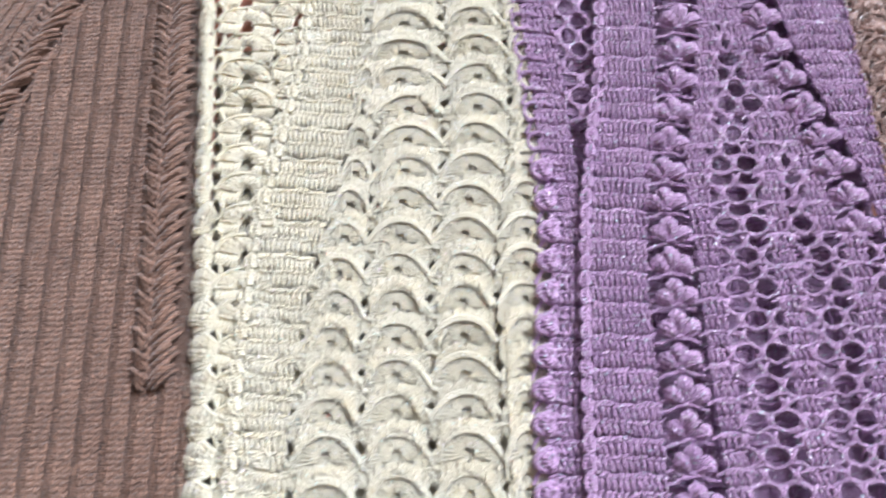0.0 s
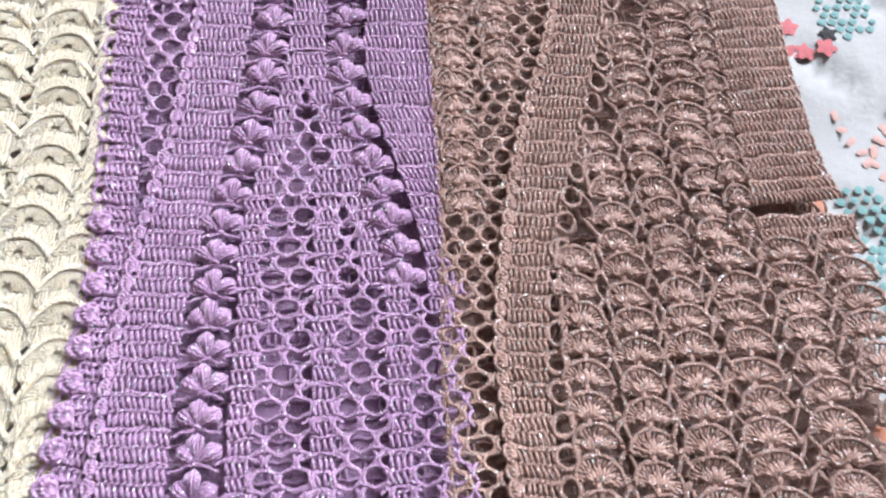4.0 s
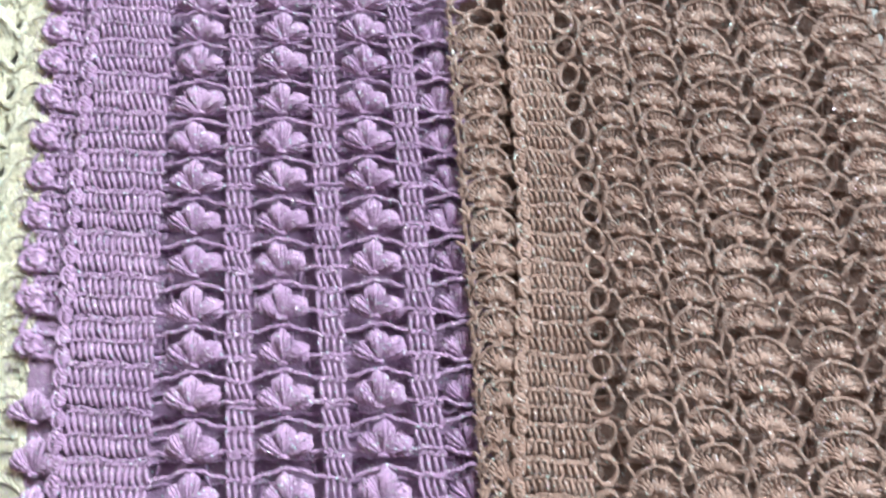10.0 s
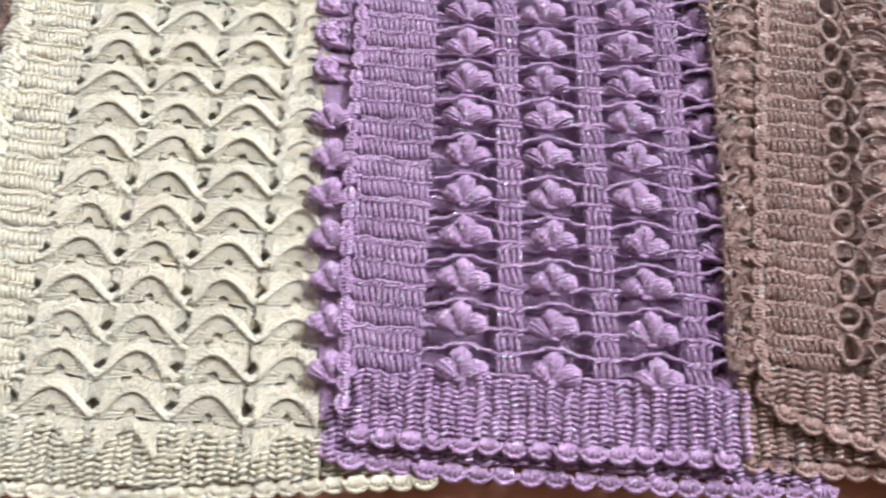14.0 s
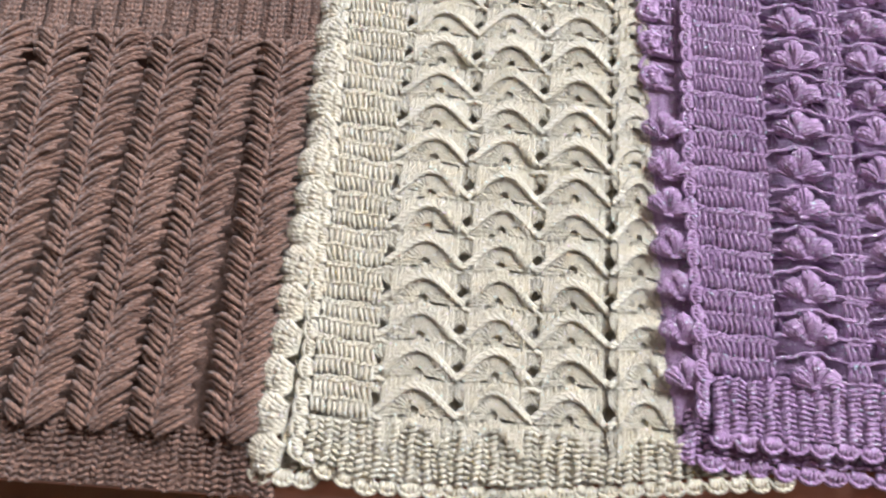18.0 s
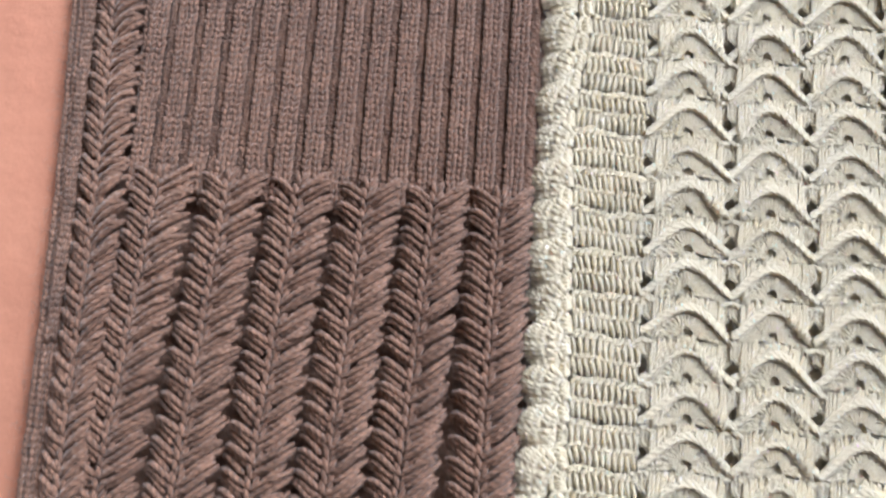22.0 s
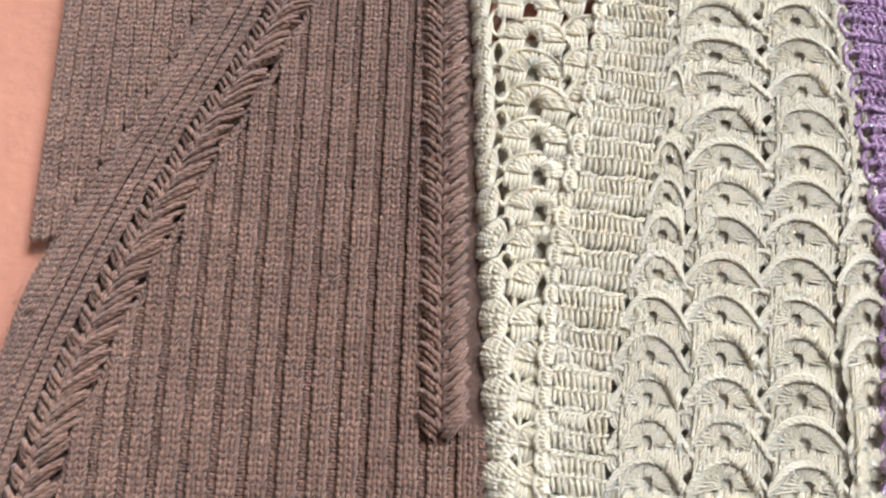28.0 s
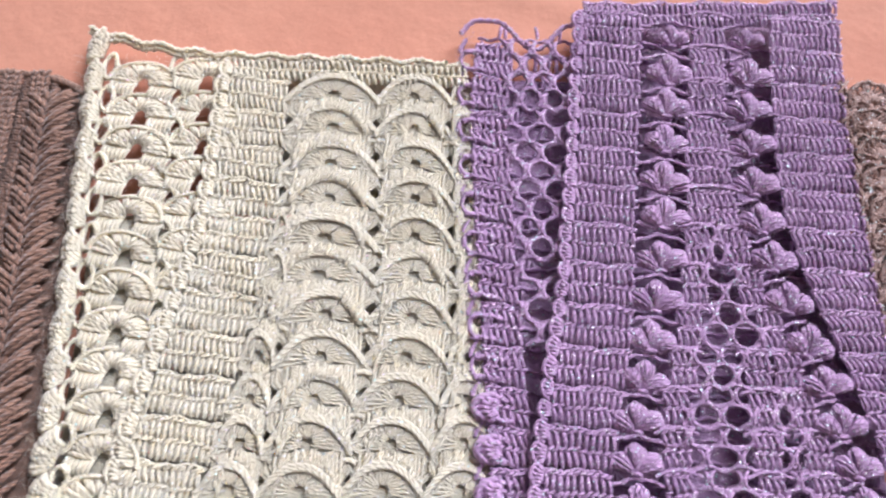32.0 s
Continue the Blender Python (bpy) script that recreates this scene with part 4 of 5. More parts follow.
def back_fan_mesh(name, seed):
    """A wide fan of the lower layer: long stitches that spread from an open eye, and slanting posts beside it."""
    g = np.random.default_rng(seed)
    y = Yarn()
    b = np.linspace(-1.5, 1.5, 17) + g.normal(0, 0.03, 17)
    base = np.stack([0.0026 * np.sin(b), 0.0032 * np.cos(b) - 0.002, 0 * b], -1)
    tip = np.stack([0.0150 * np.sin(b), 0.0100 * np.cos(b) - 0.002, 0 * b + 0.0004], -1) + g.normal(0, 0.0003, (17, 3))
    y.add(line(base, tip, 6, 0.0016), np.array([0.7, 0.95, 1.1, 1.15, 1.1, 0.9]) * 0.00105, 6)
    a = np.linspace(-1.6, 1.6, 24)
    cord(y, 0.0154 * np.sin(a), 0.0106 * np.cos(a) - 0.002, 0.0014 + 0 * a, 0.0012, 3.0)
    for sg in (-1, 1):
        c = np.linspace(0.0042, 0.0140, 6)
        y.add(line(np.stack([sg * c, 0 * c - 0.0088, 0 * c], -1), np.stack([sg * c * 1.05 + 0.0008, 0 * c - 0.0024, 0 * c], -1), 5, 0.0014), 0.0011, 6)
    return y.mesh(name, CREAM)


back_fans = [back_fan_mesh("back_fan", k) for k in (41, 42, 43)]
eyelets = Yarn()
for v in by:
    l = float(CREAM_BL(v))
    gap = float(CREAM_FL(v)) - l
    small = np.clip((gap - 0.022) / 0.02, 0, 1)
    k = 1.0 - 0.42 * small
    part("bobble", fluff, cream, at=pose(l + 0.0135 * k, v, 0.0062, rng.normal(0, 6), 8, -100 + rng.normal(0, 6)) @ Matrix.Diagonal((rng.uniform(0.95, 1.1), k, 1.0, 1)))
    if gap > 0.024 and v < 0.700:
        ring(eyelets, l + 0.0125, v + 0.007, 0.0038, 0.0068, 0.0072, 0.0013)
        for j, x in enumerate((0.0305, 0.0625)):
            if l + x - 0.012 < CREAM_FL(v) + 0.002:
                part("back_fan", back_fans[int(rng.integers(3))], cream, at=pose(l + x, v + 0.003 * j, 0.0066, rng.normal(0, 3), rng.normal(0, 3), rng.normal(-7, 3)) @ Matrix.Diagonal((1.10, 1.10, 1, 1)))
        if gap > 0.046:
            ring(eyelets, l + 0.0470, v + 0.009, 0.0042, 0.0066, 0.0072, 0.0013)
part("eyelet", eyelets.mesh("eyelet", CREAM), cream, "row of oval eyelets", kind="stuff")
y = Yarn()
xs = np.linspace(-0.280, -0.095, 60)
for o in (0.0, 0.0022):
    cord(y, xs, 0.704 + 0.012 * np.clip((-0.21 - xs) / 0.07, 0, 1) ** 1.5 + 0.0012 * np.sin(xs * 330) - o, np.full(60, 0.0085 - 0.6 * o), 0.0014)
part("shoulder_edge", y.mesh("shoulder_edge", CREAM), cream)

# ---- lilac crocheted vest ----
lilac = thing("crocheted_vest", "folded lilac crocheted vest with puff flowers and glitter thread", "vest", "folded vests on the bed")
backing("back_layer", lilac, LILAC, lambda y: LIL_BL(y) + 0.005 + (LIL_FL(y) - LIL_BL(y)) * np.clip((y - 0.68) / 0.01, 0, 1), lambda y: np.minimum(LIL_R(y), PINK_BL(y) + 0.03 * (y < 0.5)), -0.036, 0.744, -0.003, 0.0010, "lower layer of the folded vest")
LZ = 0.0125
under_courses(lilac, LILAC, lambda v: LIL_BL(v) + 0.008, lambda v: LIL_R(v) - 0.001, -0.03, 0.728, 0.0020, 0.0042, 0.0098, 0.0010, 0.25)
prow = np.interp(np.arange(-1, 40), [0, 6, 10, 13, 14, 18, 21, 26, 30, 38], [0, 0.127, 0.2076, 0.2675, 0.288, 0.3577, 0.408, 0.4926, 0.5634, 0.723])
prow[0] = -0.02
prow[-1] = 0.743
A = crv((-0.05, 0), (0.043, -0.002), (0.13, -0.0045), (0.2, -0.008), (0.27, -0.0105), (0.36, -0.0115), (0.41, -0.0118), (0.46, -0.011), (0.493, -0.0085), (0.525, -0.0095), (0.5634, 0.002), (0.58, 0.005), (0.618, 0.0115), (0.657, 0.0135), (0.723, 0.023), (0.75, 0.026))
M = crv((-0.05, 0.041), (0.041, 0.042), (0.081, 0.039), (0.127, 0.0355), (0.187, 0.032), (0.26, 0.031), (0.34, 0.029), (0.75, 0.029))
N = crv((-0.05, 0.091), (0.004, 0.090), (0.045, 0.085), (0.085, 0.082), (0.143, 0.078), (0.19, 0.076), (0.246, 0.072), (0.325, 0.069), (0.75, 0.069))
Q = crv((-0.05, 0.130), (0.2, 0.113), (0.31, 0.106), (0.75, 0.103))
B = crv((0.40, 0.094), (0.493, 0.0915), (0.512, 0.089), (0.548, 0.080), (0.583, 0.068), (0.617, 0.060), (0.641, 0.058), (0.684, 0.060), (0.75, 0.066))
lrows = [(prow[i] - 0.0045, prow[i + 1] - 0.0045) for i in range(1, 40)]
stitch_band(lilac, LILAC, "front_band_course", lambda v: LIL_FL(v) + 0.004, lambda v: LIL_BI(v), lrows, -0.06, 0.0030, LZ, 0.00098)
stitch_band(lilac, LILAC, "armhole_band_course", lambda v: B(v) + 0.0115, lambda v: LIL_R(v), lrows[25:], -0.04, 0.0030, LZ, 0.00098)


def puff_mesh(name, seed):
    """A puff flower: three lobes of loose strands gathered at the foot."""
    g = np.random.default_rng(seed)
    y = Yarn()
    for ang, L, wide, cnt, up in ((-53, 0.0134, 0.0052, 8, 0.0), (51, 0.0136, 0.0052, 8, 0.0), (-1, 0.0147, 0.0050, 8, 0.0007)):
        a0 = radians(ang + g.normal(0, 4))
        L = L * g.uniform(0.95, 1.05)
        t = 1 - (1 - np.linspace(0, 1, 10)) ** 1.5
        for k in range(cnt):
            s = k / (cnt - 1) * 2 - 1 + g.normal(0, 0.07)
            full = 1.15 * t ** 0.85 * (1 - t ** 7) ** 0.5
            lat = wide * s * full
            r = L * t * (1 - 0.10 * s * s) * g.uniform(0.96, 1.02) + 0.0005
            px = np.sin(a0) * r + np.cos(a0) * lat
            py = np.cos(a0) * r - np.sin(a0) * lat
            pz = up * t + 0.0002 + (0.0050 - 0.0026 * s * s) * (t ** 0.7 * (1 - t ** 5)) * 1.3 + g.normal(0, 0.00035) * np.sin(np.pi * t)
            y.add(np.stack([px, py - 0.0082, pz], -1), np.array([0.5, 0.75, 0.95, 1.1, 1.15, 1.15, 1.1, 1.1, 1.0, 0.8]) * 0.00074, 5)
    y.add(np.stack([np.linspace(-0.0022, 0.0022, 5), np.full(5, -0.0082), 0.0006 + 0.0012 * np.cos(np.linspace(-1.5, 1.5, 5))], -1), 0.0011, 6)
    return y.mesh(name, LILAC)


puffs = [puff_mesh("puff_flower", s) for s in (1, 2, 3, 4)]


def puff(x, v, k=1.0, z=LZ - 0.0015):
    z = z - 0.006 if x > PINK_BL(v) - 0.009 and v < 0.5 else z
    part("puff_flower", puffs[int(rng.integers(4))], lilac, at=pose(x + rng.normal(0, 0.0003), v + rng.normal(0, 0.0003), z, rng.normal(0, 4), rng.normal(0, 4), rng.normal(0, 4)) @ Matrix.Diagonal((k * rng.uniform(0.94, 1.04), k * rng.uniform(0.92, 1.02), 1, 1)))


AM = lambda v: (A(v) + M(v)) / 2
MN = lambda v: (M(v) + N(v)) / 2
NQ = lambda v: (N(v) + Q(v)) / 2
mesh_net, chains = Yarn(), Yarn()
HALF = 0.0062
for i in range(1, 40):
    v, (r0, r1) = prow[i], lrows[i - 1]
    k = (prow[min(i + 1, 39)] - prow[i - 1]) / 2 / 0.0195
    idx = i - 1
    puff(float(A(v)), v, 0.5 + 0.5 * k)
    edge = float(LIL_R(v))
    wall = float(B(v)) - 0.011 if v > 0.488 else edge + 0.002
    if idx <= 17:
        puff(float(M(v)), v)
    if idx <= 16:
        puff(float(N(v)), v)
    if idx <= 15:
        puff(float(Q(v)), v)
    if v > 0.488:
        puff(float(B(v)), v, 0.5 + 0.5 * k)
    cols = []
    if v > 0.488:
        # the wedge between the two slanting columns of flowers: a block beside each and the net between them
        lo, hi = float(A(v)) + 0.0115, float(B(v)) - 0.0115
        wide = min(0.0125, (hi - lo) / 2)
        cols = [(lo, lo + wide), (hi - wide, hi)] if hi - lo > 0.030 else [(lo, hi)]
        if hi - lo > 0.058:
            cols.insert(1, (float(MN(v)) - 0.0062, float(MN(v)) + 0.0062))
    else:
        for f in (AM, MN, NQ):
            x, lo = float(f(v)), float(A(v)) + 0.0115
            if x + HALF < wall and x + HALF > lo:
                cols.append((max(x - HALF, lo), x + HALF))
    for b, c in cols:
        stitch_band(lilac, LILAC, "ladder_block", lambda w: b + 0 * w, lambda w: c + 0 * w, [(r0, r1)], rng.normal(-0.02, 0.03), 0.0031, LZ, 0.00096)
    # net where there are no flowers
    spans = [(b, c) for (_, b), (c, _) in zip(cols, cols[1:] + ([(wall, 0)] if v <= 0.488 else []))]
    for j, (b, c) in enumerate(spans):
        if c - b > 0.004 and (v > 0.488 or (cols[j][1] < M(v) and idx > 17) or (M(v) < cols[j][1] < N(v) and idx > 16) or (cols[j][1] > N(v) and idx > 15)):
            net(mesh_net, b - 0.001, c + 0.001, r0, r1, max(1, int(round((c - b) / 0.0125))), LZ, 0.00112, i % 2)
    if idx > 16:
        for (b, c) in cols:
            t = np.linspace(0, 1, 10)
            cord(chains, b - 0.004 + (c - b + 0.008) * t, r1 - 0.0035 + 0.0028 * np.sin(np.pi * t), np.full(10, LZ + 0.0006), 0.0008)
    # the chain that runs along the foot of each row, and the loops over the flowers
    stop = float(B(v)) if v > 0.488 else (edge if idx <= 16 else float(A(v)) + 0.012)
    xs = np.arange(float(LIL_BI(v)), stop, 0.0012)
    feet = [float(A(v))] + ([float(M(v)), float(N(v)), float(Q(v))] if idx <= 16 else ([float(B(v))] if v > 0.488 else []))
    near = np.min([np.abs(xs - c) for c in feet], axis=0) if len(xs) else xs
    dip = np.exp(-(near / 0.006) ** 2)
    for o, amp, wide in ((-0.0048, -0.0038, 0.0085), (0.0048, 0.0040, 0.0100)):
        if len(xs) > 4:
            bump = np.exp(-(near / wide) ** 2)
            cord(chains, xs, v + o + amp * bump + 0.0004 * np.sin(xs * 700 + v * 900), LZ - 0.0002 - (0.0018 if amp < 0 else 0.0004) * bump, 0.00085)
part("net", mesh_net.mesh("net", LILAC), lilac, "open net of chain arches", kind="stuff")
part("chain", chains.mesh("chain", LILAC), lilac, kind="stuff")
rib_border(lilac, LILAC, "hem_rib", -0.050, 0.130, lambda x: -0.0335, lambda x: -0.006, lambda x: LZ - 0.0005, 0.00095, 0.0040, 0.0025)
rib_border(lilac, LILAC, "back_hem_rib", -0.062, 0.165, lambda x: -0.0455, lambda x: -0.022, lambda x: 0.0072, 0.00095, 0.0040, 0.0025)
ls = scallop_mesh("scallop", LILAC, 0.0125, 0.0055, 0.00105)
edging(lilac, ls, [(-0.052, -0.0335), (0.03, -0.0355), (0.128, -0.034)], 0.0118, LZ - 0.001)
edging(lilac, ls, [(-0.062, -0.036), (-0.058, -0.0445), (0.0, -0.0475), (0.12, -0.0475), (0.165, -0.046)], 0.0118, 0.0068)
yy = np.linspace(-0.03, 0.735, 60)
edging(lilac, ls, np.stack([LIL_FL(yy)[::-1] + 0.003, yy[::-1]], -1), 0.0092, LZ, size=0.82)
# lower layer beside the front edge
yy = np.linspace(-0.03, 0.70, 90)
ss = np.linspace(0, 1, 14)
y = Yarn()
X = (LIL_BL(yy) + 0.0010)[:, None] * (1 - ss) + (LIL_FL(yy) + 0.006)[:, None] * ss
y.sheet(np.stack([X, np.broadcast_to(yy[:, None], X.shape), 0.0006 + 0.0069 * np.clip(ss * 5, 0, 1)[None] ** 0.5 * np.clip((0.170 - yy) / 0.012, 0, 1)[:, None] + 0.0005 * np.sin(900 * X + 700 * yy[:, None])], -1))
part("back_edge_ground", y.mesh("back_edge_ground", LILAC), lilac)
back_loop = scallop_mesh("back_scallop", LILAC, 0.0112, 0.0095, 0.0015)
y = Yarn()
for i in range(1, 39):
    v, (r0, r1) = prow[i] - 0.004, lrows[i - 1]
    l, r = float(LIL_BL(v)), float(LIL_FL(v))
    if v < 0.13:
        puff(l + 0.0115, v, 1.0, 0.0094)
        continue
    h = r1 - r0
    for o in (0.10, 0.62):
        t = np.linspace(0, 1, 9)
        cord(y, l + 0.0020 + 0.0165 * t, r0 + h * o - 0.0010 * t + 0.0007 * np.sin(5 * t), 0.0078 + 0.0012 * np.sin(np.pi * t), 0.00125)
    cord(y, l + 0.0022 - 0.0022 * np.cos(t * 2.2), r0 + h * (0.64 + 0.42 * t), 0.0070 + 0 * t, 0.00105)
    if r - l > 0.030:
        ring(y, l + 0.0052, r0 + h * 0.40, 0.0044, 0.0062, 0.0080, 0.00115)
    else:
        part("back_scallop", back_loop, lilac, at=pose(l + 0.0098, r0 + h * 0.37, 0.0078, 0, 8, -90 + rng.normal(0, 7)) @ Matrix.Diagonal((1, 1, 1.5, 1)))
    if r - l > 0.022:
        stitch_band(lilac, LILAC, "back_course", lambda w: LIL_BL(w) + 0.0065, lambda w: np.minimum(LIL_BL(w) + 0.026, LIL_FL(w) + 0.003), [(r0, r1)], -0.12, 0.0031, 0.0085, 0.00098)
    if r - l > 0.036:
        net(y, l + 0.026, r + 0.003, r0, r1, max(1, int(round((r - l - 0.024) / 0.013))), 0.0090, 0.00135)
part("back_edge", y.mesh("back_edge", LILAC), lilac, "openwork edge of the lower layer")
y = Yarn()
xs = np.linspace(-0.088, -0.028, 30)
cord(y, xs, 0.722 + 0.008 * np.sin(xs * 160) + 0.012 * np.exp(-((xs + 0.083) / 0.008) ** 2), np.full(30, 0.008), 0.0012)
part("shoulder_edge", y.mesh("shoulder_edge", LILAC), lilac)

stitch_band(lilac, LILAC, "top_course", lambda v: LIL_FL(v) + 0.003, LIL_R, [(0.727, 0.7425)], 0.05, 0.0030, LZ - 0.001, 0.001)

# ---- dusty pink crocheted vest ----
pink = thing("crocheted_vest", "folded dusty pink crocheted vest in open fan stitch", "vest", "folded vests on the bed")
backing("back_layer", pink, PINK, lambda y: PINK_BL(y) + 0.004, PINK_R, -0.032, 0.706, -0.002, 0.0012, "lower layer of the folded vest")
PZ = 0.0150
under_courses(pink, PINK, lambda v: PINK_BL(v) + 0.006, lambda v: PINK_R(v) - 0.004, -0.025, 0.70, 0.0030, 0.0042, 0.0098, 0.0010, 0.25)
y = Yarn()
pr = np.interp(np.arange(0, 48), [0, 4, 10, 17, 22, 31, 37, 47], [0.0075, 0.067, 0.157, 0.253, 0.326, 0.464, 0.556, 0.704])
stitch_band(pink, PINK, "front_band_course", lambda v: PINK_FL(v) + 0.005, lambda v: PINK_BI(v) - 0.002, list(zip(pr[:-1], pr[1:])), -0.08, 0.0029, PZ, 0.00094)
stitch_band(pink, PINK, "armhole_course", lambda v: 0.2865 + 0 * v, PINK_R, [(a, b) for a, b in zip(pr[:-1], pr[1:]) if a > 0.515], 0.05, 0.0029, PZ, 0.00094)
stitch_band(pink, PINK, "armhole_course", lambda v: 0.2865 + 0 * v, lambda v: 0.343 + 0 * v, [(0.504, 0.519)], 0.0, 0.0029, PZ, 0.00094)


def fan_mesh(name, seed):
    """A fan: a tuft of short spikes over its foot, a web of stitches and a chain arch around it."""
    g = np.random.default_rng(seed)
    y = Yarn()
    b = np.linspace(-1.3, 1.3, 11) + g.normal(0, 0.05, 11)
    L = 0.0078 * (1 - 0.10 * np.abs(b)) * g.uniform(0.88, 1.08, 11)
    base = np.stack([0.0009 * b, 0 * b - 0.0052, 0 * b + 0.0012], -1)
    tip = np.stack([np.sin(b) * L * 1.15, -0.0052 + np.cos(b) * L, 0 * b + 0.0010], -1)
    y.add(line(base, tip, 6, 0.0017), np.array([0.6, 1.0, 1.15, 1.15, 0.9, 0.5]) * 0.00080, 6)
    a = np.linspace(-1.62, 1.62, 26)
    e = 1 + 0.03 * np.sin(3 * a + g.uniform(0, 6)) + 0.025 * np.sin(11 * a + g.uniform(0, 6))
    arch = lambda q, k=1.0: np.stack([0.0106 * k * np.sin(q), -0.0040 + 0.0108 * k * np.cos(q), 0 * q + 0.0012], -1)
    P = arch(a) * np.stack([e, e, 1 + 0 * e], -1)
    cord(y, P[:, 0], P[:, 1], 0.0008 + 0.0012 * np.cos(a * 0.5) + 0.0004 * np.sin(9 * a), 0.00112, 2.6)
    c = np.linspace(-1.5, 1.5, 15) + g.normal(0, 0.04, 15)
    for lean in (0.08,):
        q0 = arch(c, 0.55) - np.array([0, 0, 0.0010])
        q1 = arch(c + lean, 0.98) + g.normal(0, 0.0002, (15, 3))
        y.add(line(q0, q1, 4, 0.0008), np.array([0.7, 0.95, 1.0, 0.8]) * 0.00078, 4)
    # the foot, and the chains that run out from it
    t = np.linspace(0, 1, 7)
    for sg in (-1, 1):
        cord(y, sg * (0.0008 + 0.0100 * t), -0.0056 + 0.0012 * t ** 2, 0.0004 + 0.0006 * np.sin(np.pi * t), 0.00105, 2.6)
    y.add(np.stack([0 * t[:5], -0.0088 + 0.0010 * np.arange(5), 0.0008 + 0 * t[:5]], -1), np.array([0.8, 1.1, 1.2, 1.1, 0.8]) * 0.0012, 6)
    return y.mesh(name, PINK)


fans = [fan_mesh("fan", s) for s in (11, 12, 13, 14, 15, 16, 17)]
ties = Yarn()
frow = np.interp(np.arange(0, 48), [0, 4, 10, 17, 22, 31, 37, 47], [0.0095, 0.069, 0.159, 0.255, 0.328, 0.466, 0.558, 0.706])
fcol = [crv((0.0, 0.197), (0.07, 0.199), (0.16, 0.198), (0.255, 0.192), (0.3, 0.187), (0.33, 0.182), (0.47, 0.182), (0.75, 0.179)),
        crv((0.0, 0.227), (0.076, 0.227), (0.16, 0.2215), (0.25, 0.215), (0.3, 0.211), (0.47, 0.2095), (0.56, 0.204), (0.75, 0.204)),
        crv((0.0, 0.255), (0.072, 0.254), (0.16, 0.248), (0.26, 0.244), (0.32, 0.239), (0.47, 0.237), (0.585, 0.229), (0.75, 0.229)),
        crv((0.0, 0.288), (0.15, 0.282), (0.25, 0.278), (0.32, 0.272), (0.47, 0.268), (0.55, 0.259), (0.75, 0.258)),
        crv((0.0, 0.322), (0.15, 0.318), (0.29, 0.313), (0.33, 0.307), (0.47, 0.300), (0.52, 0.2975), (0.75, 0.2975)),
        crv((0.0, 0.354), (0.15, 0.350), (0.29, 0.347), (0.5, 0.330), (0.75, 0.330))]
lift = (0.0, -0.005, -0.004, -0.002, 0.002, 0.004)
for i, v0 in enumerate(frow):
    p = (frow[min(i + 1, 47)] - frow[max(i - 1, 0)]) / (2 if 0 < i < 47 else 1)
    row = []
    for j, f in enumerate(fcol):
        v = v0 + lift[j]
        x = float(f(v))
        right = 0.2805 if v > 0.507 else float(PINK_R(v)) - 0.005
        if x - 0.0085 < PINK_BI(v) + 0.001 or x > right or v < 0.002 - 0.06 * (x - 0.14):
            continue
        near = [abs(x - float(fcol[q](v))) for q in (j - 1, j + 1) if 0 <= q < 6]
        sx = float(np.clip(np.mean(near) / 0.0246, 0.85, 1.3))
        row.append((x, v, sx))
        part("fan", fans[int(rng.integers(7))], pink, at=pose(x + rng.normal(0, 0.0007), v + rng.normal(0, 0.0006), PZ - 0.0008, rng.normal(0, 5), rng.normal(0, 5), rng.normal(-4, 5)) @ Matrix.Diagonal((sx * rng.uniform(0.96, 1.06), p / 0.0150 * rng.uniform(0.95, 1.05), 1, 1)))
    if v0 > 0.507 and row:
        part("fan", fans[int(rng.integers(7))], pink, at=pose(0.2785, v0 + 0.003, PZ - 0.0010, 0, 0, rng.normal(-4, 5)) @ Matrix.Diagonal((0.78, p / 0.0150, 1, 1)))
    if v0 < 0.505 and row and v0 > 0.012:
        xe = float(PINK_R(v0)) - 0.0085
        if xe - row[-1][0] > 0.011:
            part("fan", fans[int(rng.integers(7))], pink, at=pose(xe, v0 + 0.004 + rng.normal(0, 0.0005), PZ - 0.0020, 0, 14, rng.normal(-8, 6)) @ Matrix.Diagonal((0.72, p / 0.0150, 1, 1)))
    # crossed chains that part the openings between the columns
    ends = [(float(PINK_BI(v0)) + 0.0075, v0, 0.0)] + row + ([(0.2865, v0, 0.0)] if v0 > 0.507 else [])
    for (xa, va, sa), (xb, vb, sb) in zip(ends, ends[1:]):
        xm, vm = (xa + 0.0106 * sa + xb - 0.0106 * sb) / 2, (va + vb) / 2 - 0.0044
        t = np.linspace(0, 1, 7)
        for sg, xq, vq, sq in ((1, xa, va, sa), (-1, xb, vb, sb)):
            if not sq:
                continue
            for px, py, up in ((xq + sg * 0.0088 * sq, vq + 0.0020, p), (xq + sg * 0.0104 * sq, vq - 0.0044, 0.0)):
                cord(ties, px + (xm - px) * t + rng.normal(0, 0.0004), py + (vm + up - py) * t, PZ + 0.0004 + 0.0007 * np.sin(np.pi * t), 0.00112, 2.8)
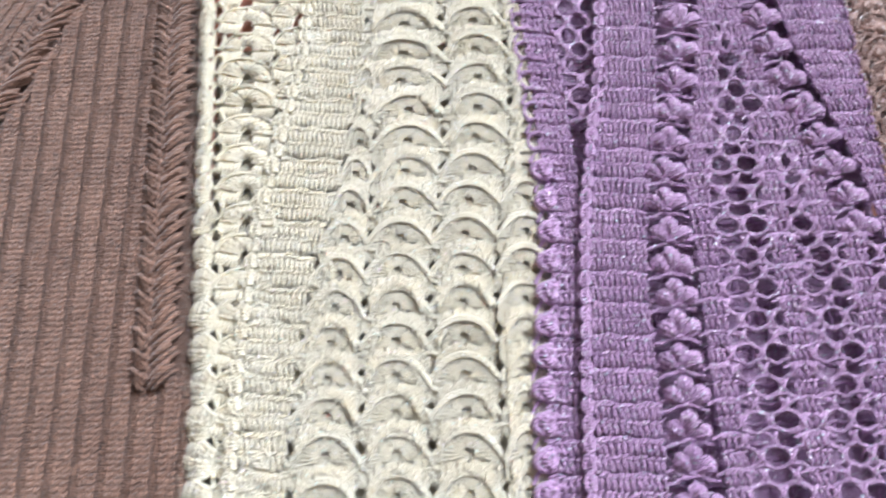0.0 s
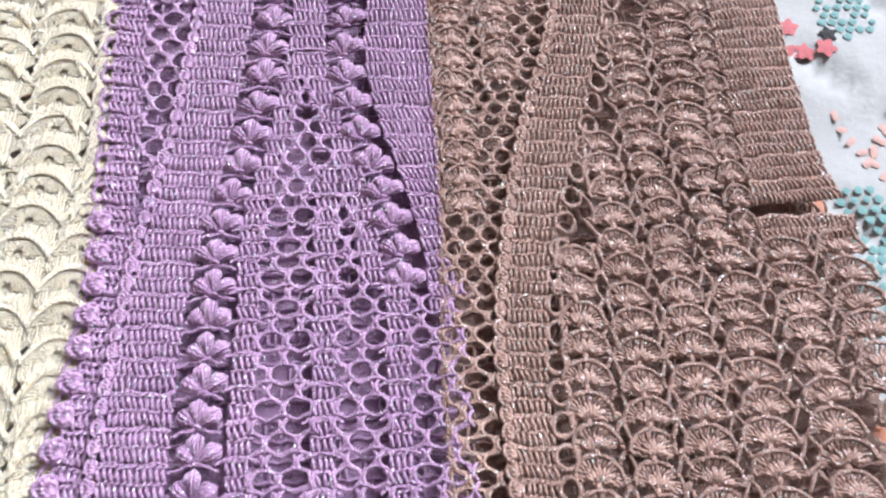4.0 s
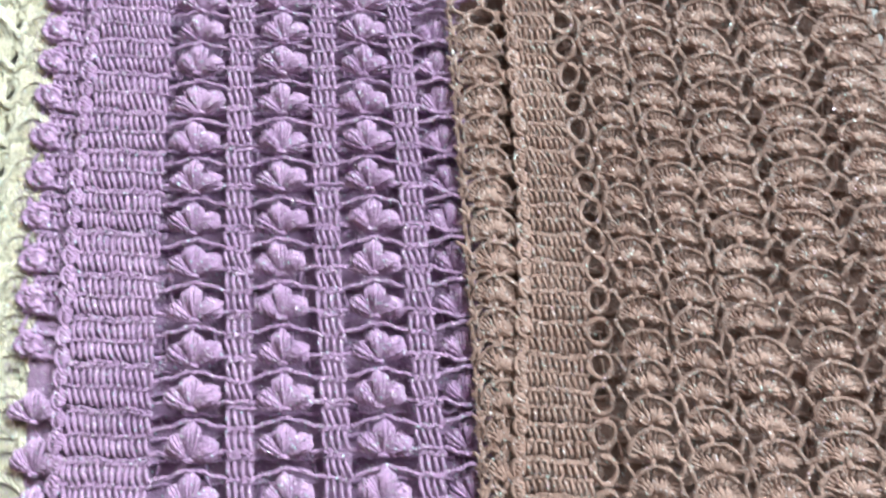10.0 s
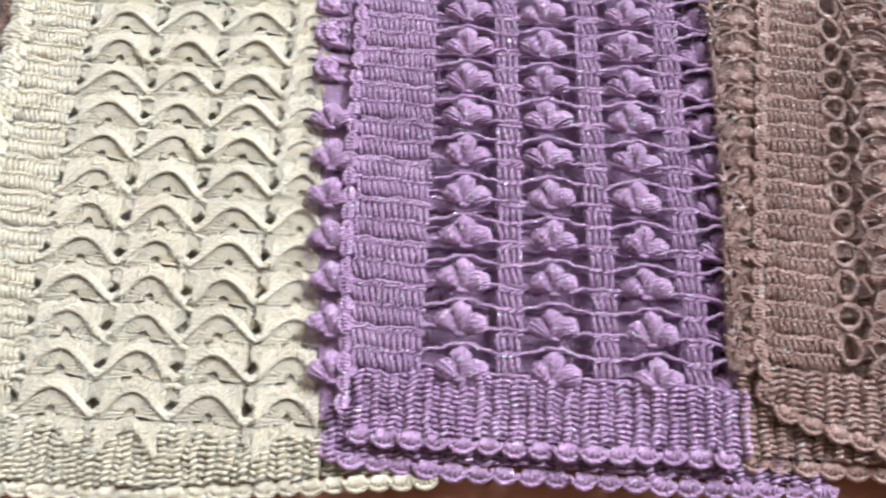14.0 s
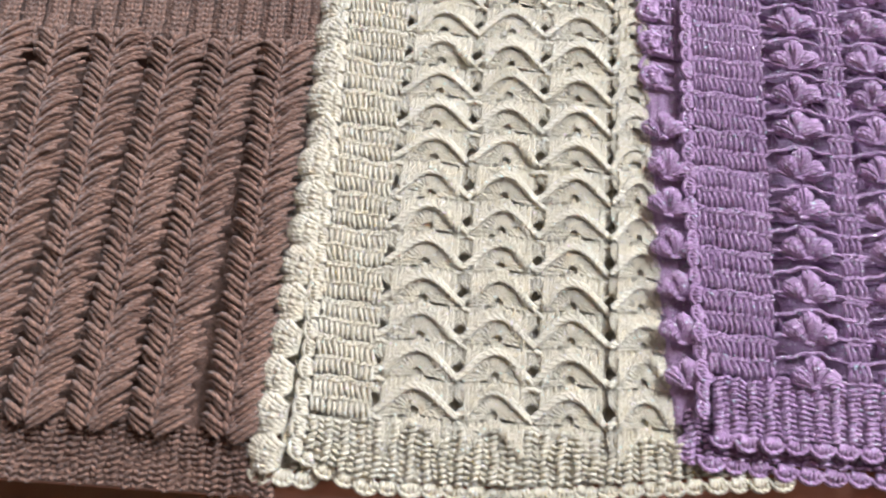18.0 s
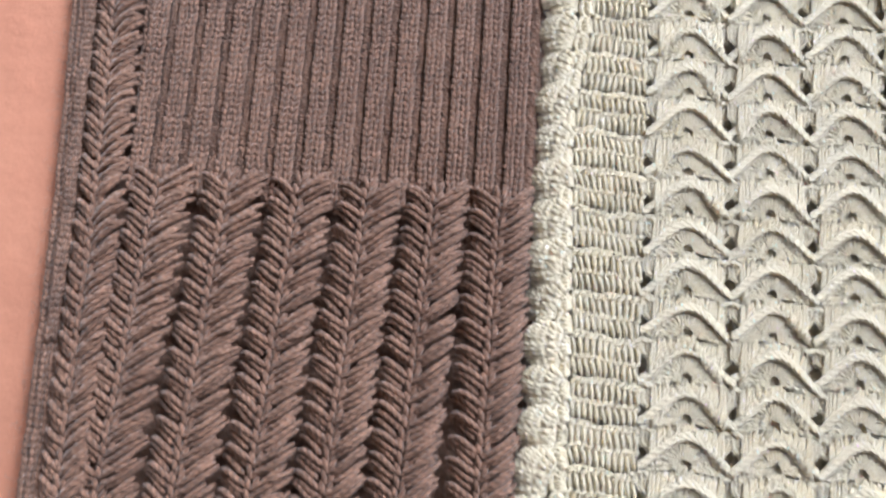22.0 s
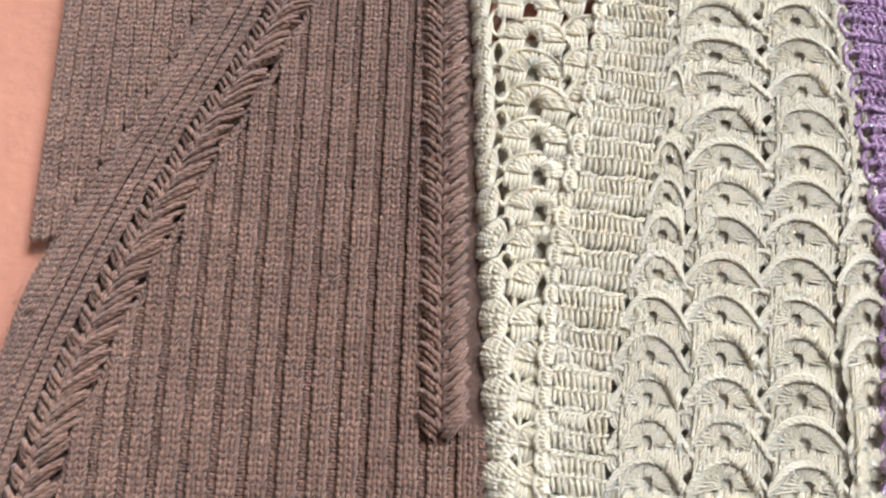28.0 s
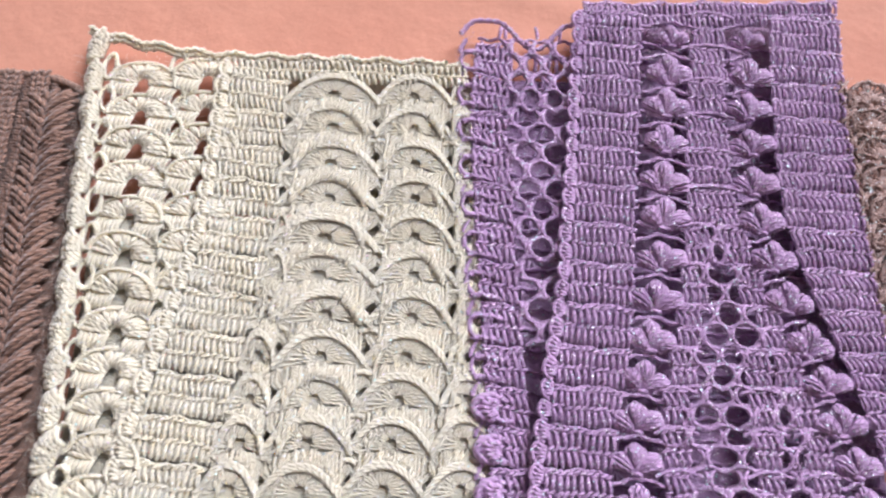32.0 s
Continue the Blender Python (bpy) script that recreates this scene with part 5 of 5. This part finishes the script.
# round eyelets between band and fans
for v0 in frow[:46]:
    v = v0 + 0.006
    ring(ties, float(PINK_BI(v)) + 0.0026, v, 0.0050, 0.0062, PZ + 0.0004, 0.0013)
part("chain_arch", ties.mesh("chain_arch", PINK), pink, "chain arches between the fans", kind="stuff")
low = lambda x: float(np.interp(x, [0.137, 0.145, 0.16, 0.195, 0.27, 0.37], [-0.002, -0.012, -0.0165, -0.0255, -0.031, -0.033]))
rib_border(pink, PINK, "hem_rib", 0.138, 0.358, low, lambda x: 0.006 - 0.06 * (x - 0.14) + 0.02 * max(0, x - 0.25), lambda x: PZ - 0.0005, 0.00092, 0.0040, 0.0025)
rib_border(pink, PINK, "back_hem_rib", 0.126, 0.358, lambda x: -0.034, lambda x: 0.004, lambda x: 0.0112, 0.00092, 0.0040, 0.0025)
ps = scallop_mesh("scallop", PINK, 0.0125, 0.0055, 0.00105)
edging(pink, ps, [(0.135, -0.001), (0.143, -0.012), (0.16, -0.0185), (0.195, -0.0275), (0.27, -0.033), (0.357, -0.035)], 0.0112, PZ - 0.0005)
edging(pink, ps, [(0.127, -0.035), (0.24, -0.038), (0.357, -0.038)], 0.0112, 0.0085)
yy = np.linspace(0.0, 0.705, 60)
edging(pink, ps, np.stack([PINK_FL(yy)[::-1] + 0.004, yy[::-1]], -1), 0.0088, PZ, size=0.82)
# lower layer beside the front edge
y = Yarn()
for i, v in enumerate(np.arange(0.012, 0.705, 0.0158)):
    l, r = float(PINK_BL(v)), float(PINK_FL(v))
    if v < 0.30 or r - l > 0.035:
        n = max(1, int((r - l - 0.004) / 0.026))
        for j in range(n):
            part("back_fan", fans[i % 3], pink, at=pose(l + 0.0125 + 0.028 * j, v + 0.006 * (j % 2), 0.0122, 0, 0, rng.normal(0, 6)))
    net(y, l + 0.0005, r + 0.004, v - 0.008, v + 0.0078, max(2, int(round((r - l) / 0.0115))), 0.0127, 0.00112)
    t = np.linspace(0, 1, 7)
    cord(y, l + 0.0008 - 0.0012 * np.sin(np.pi * t), v + (t - 0.5) * 0.0165, np.full(7, 0.0125), 0.0011)
part("back_edge", y.mesh("back_edge", PINK), pink, "openwork edge of the lower layer")

# ---- loose fibres ----
fuzz(brown, BROWN, BROWN_L, BROWN_R, -0.078, 0.685, BROWN_Z + 0.001, 6000, 0.2)
fuzz(cream, CREAM, CREAM_BL, LIL_BL, -0.06, 0.70, CREAM_Z + 0.001, 10000, 0.12)
fuzz(lilac, LILAC, LIL_BL, PINK_BL, -0.04, 0.72, LZ + 0.001, 7000, 0.2)
fuzz(pink, PINK, PINK_BL, PINK_R, -0.03, 0.70, PZ + 0.001, 7000, 0.2)
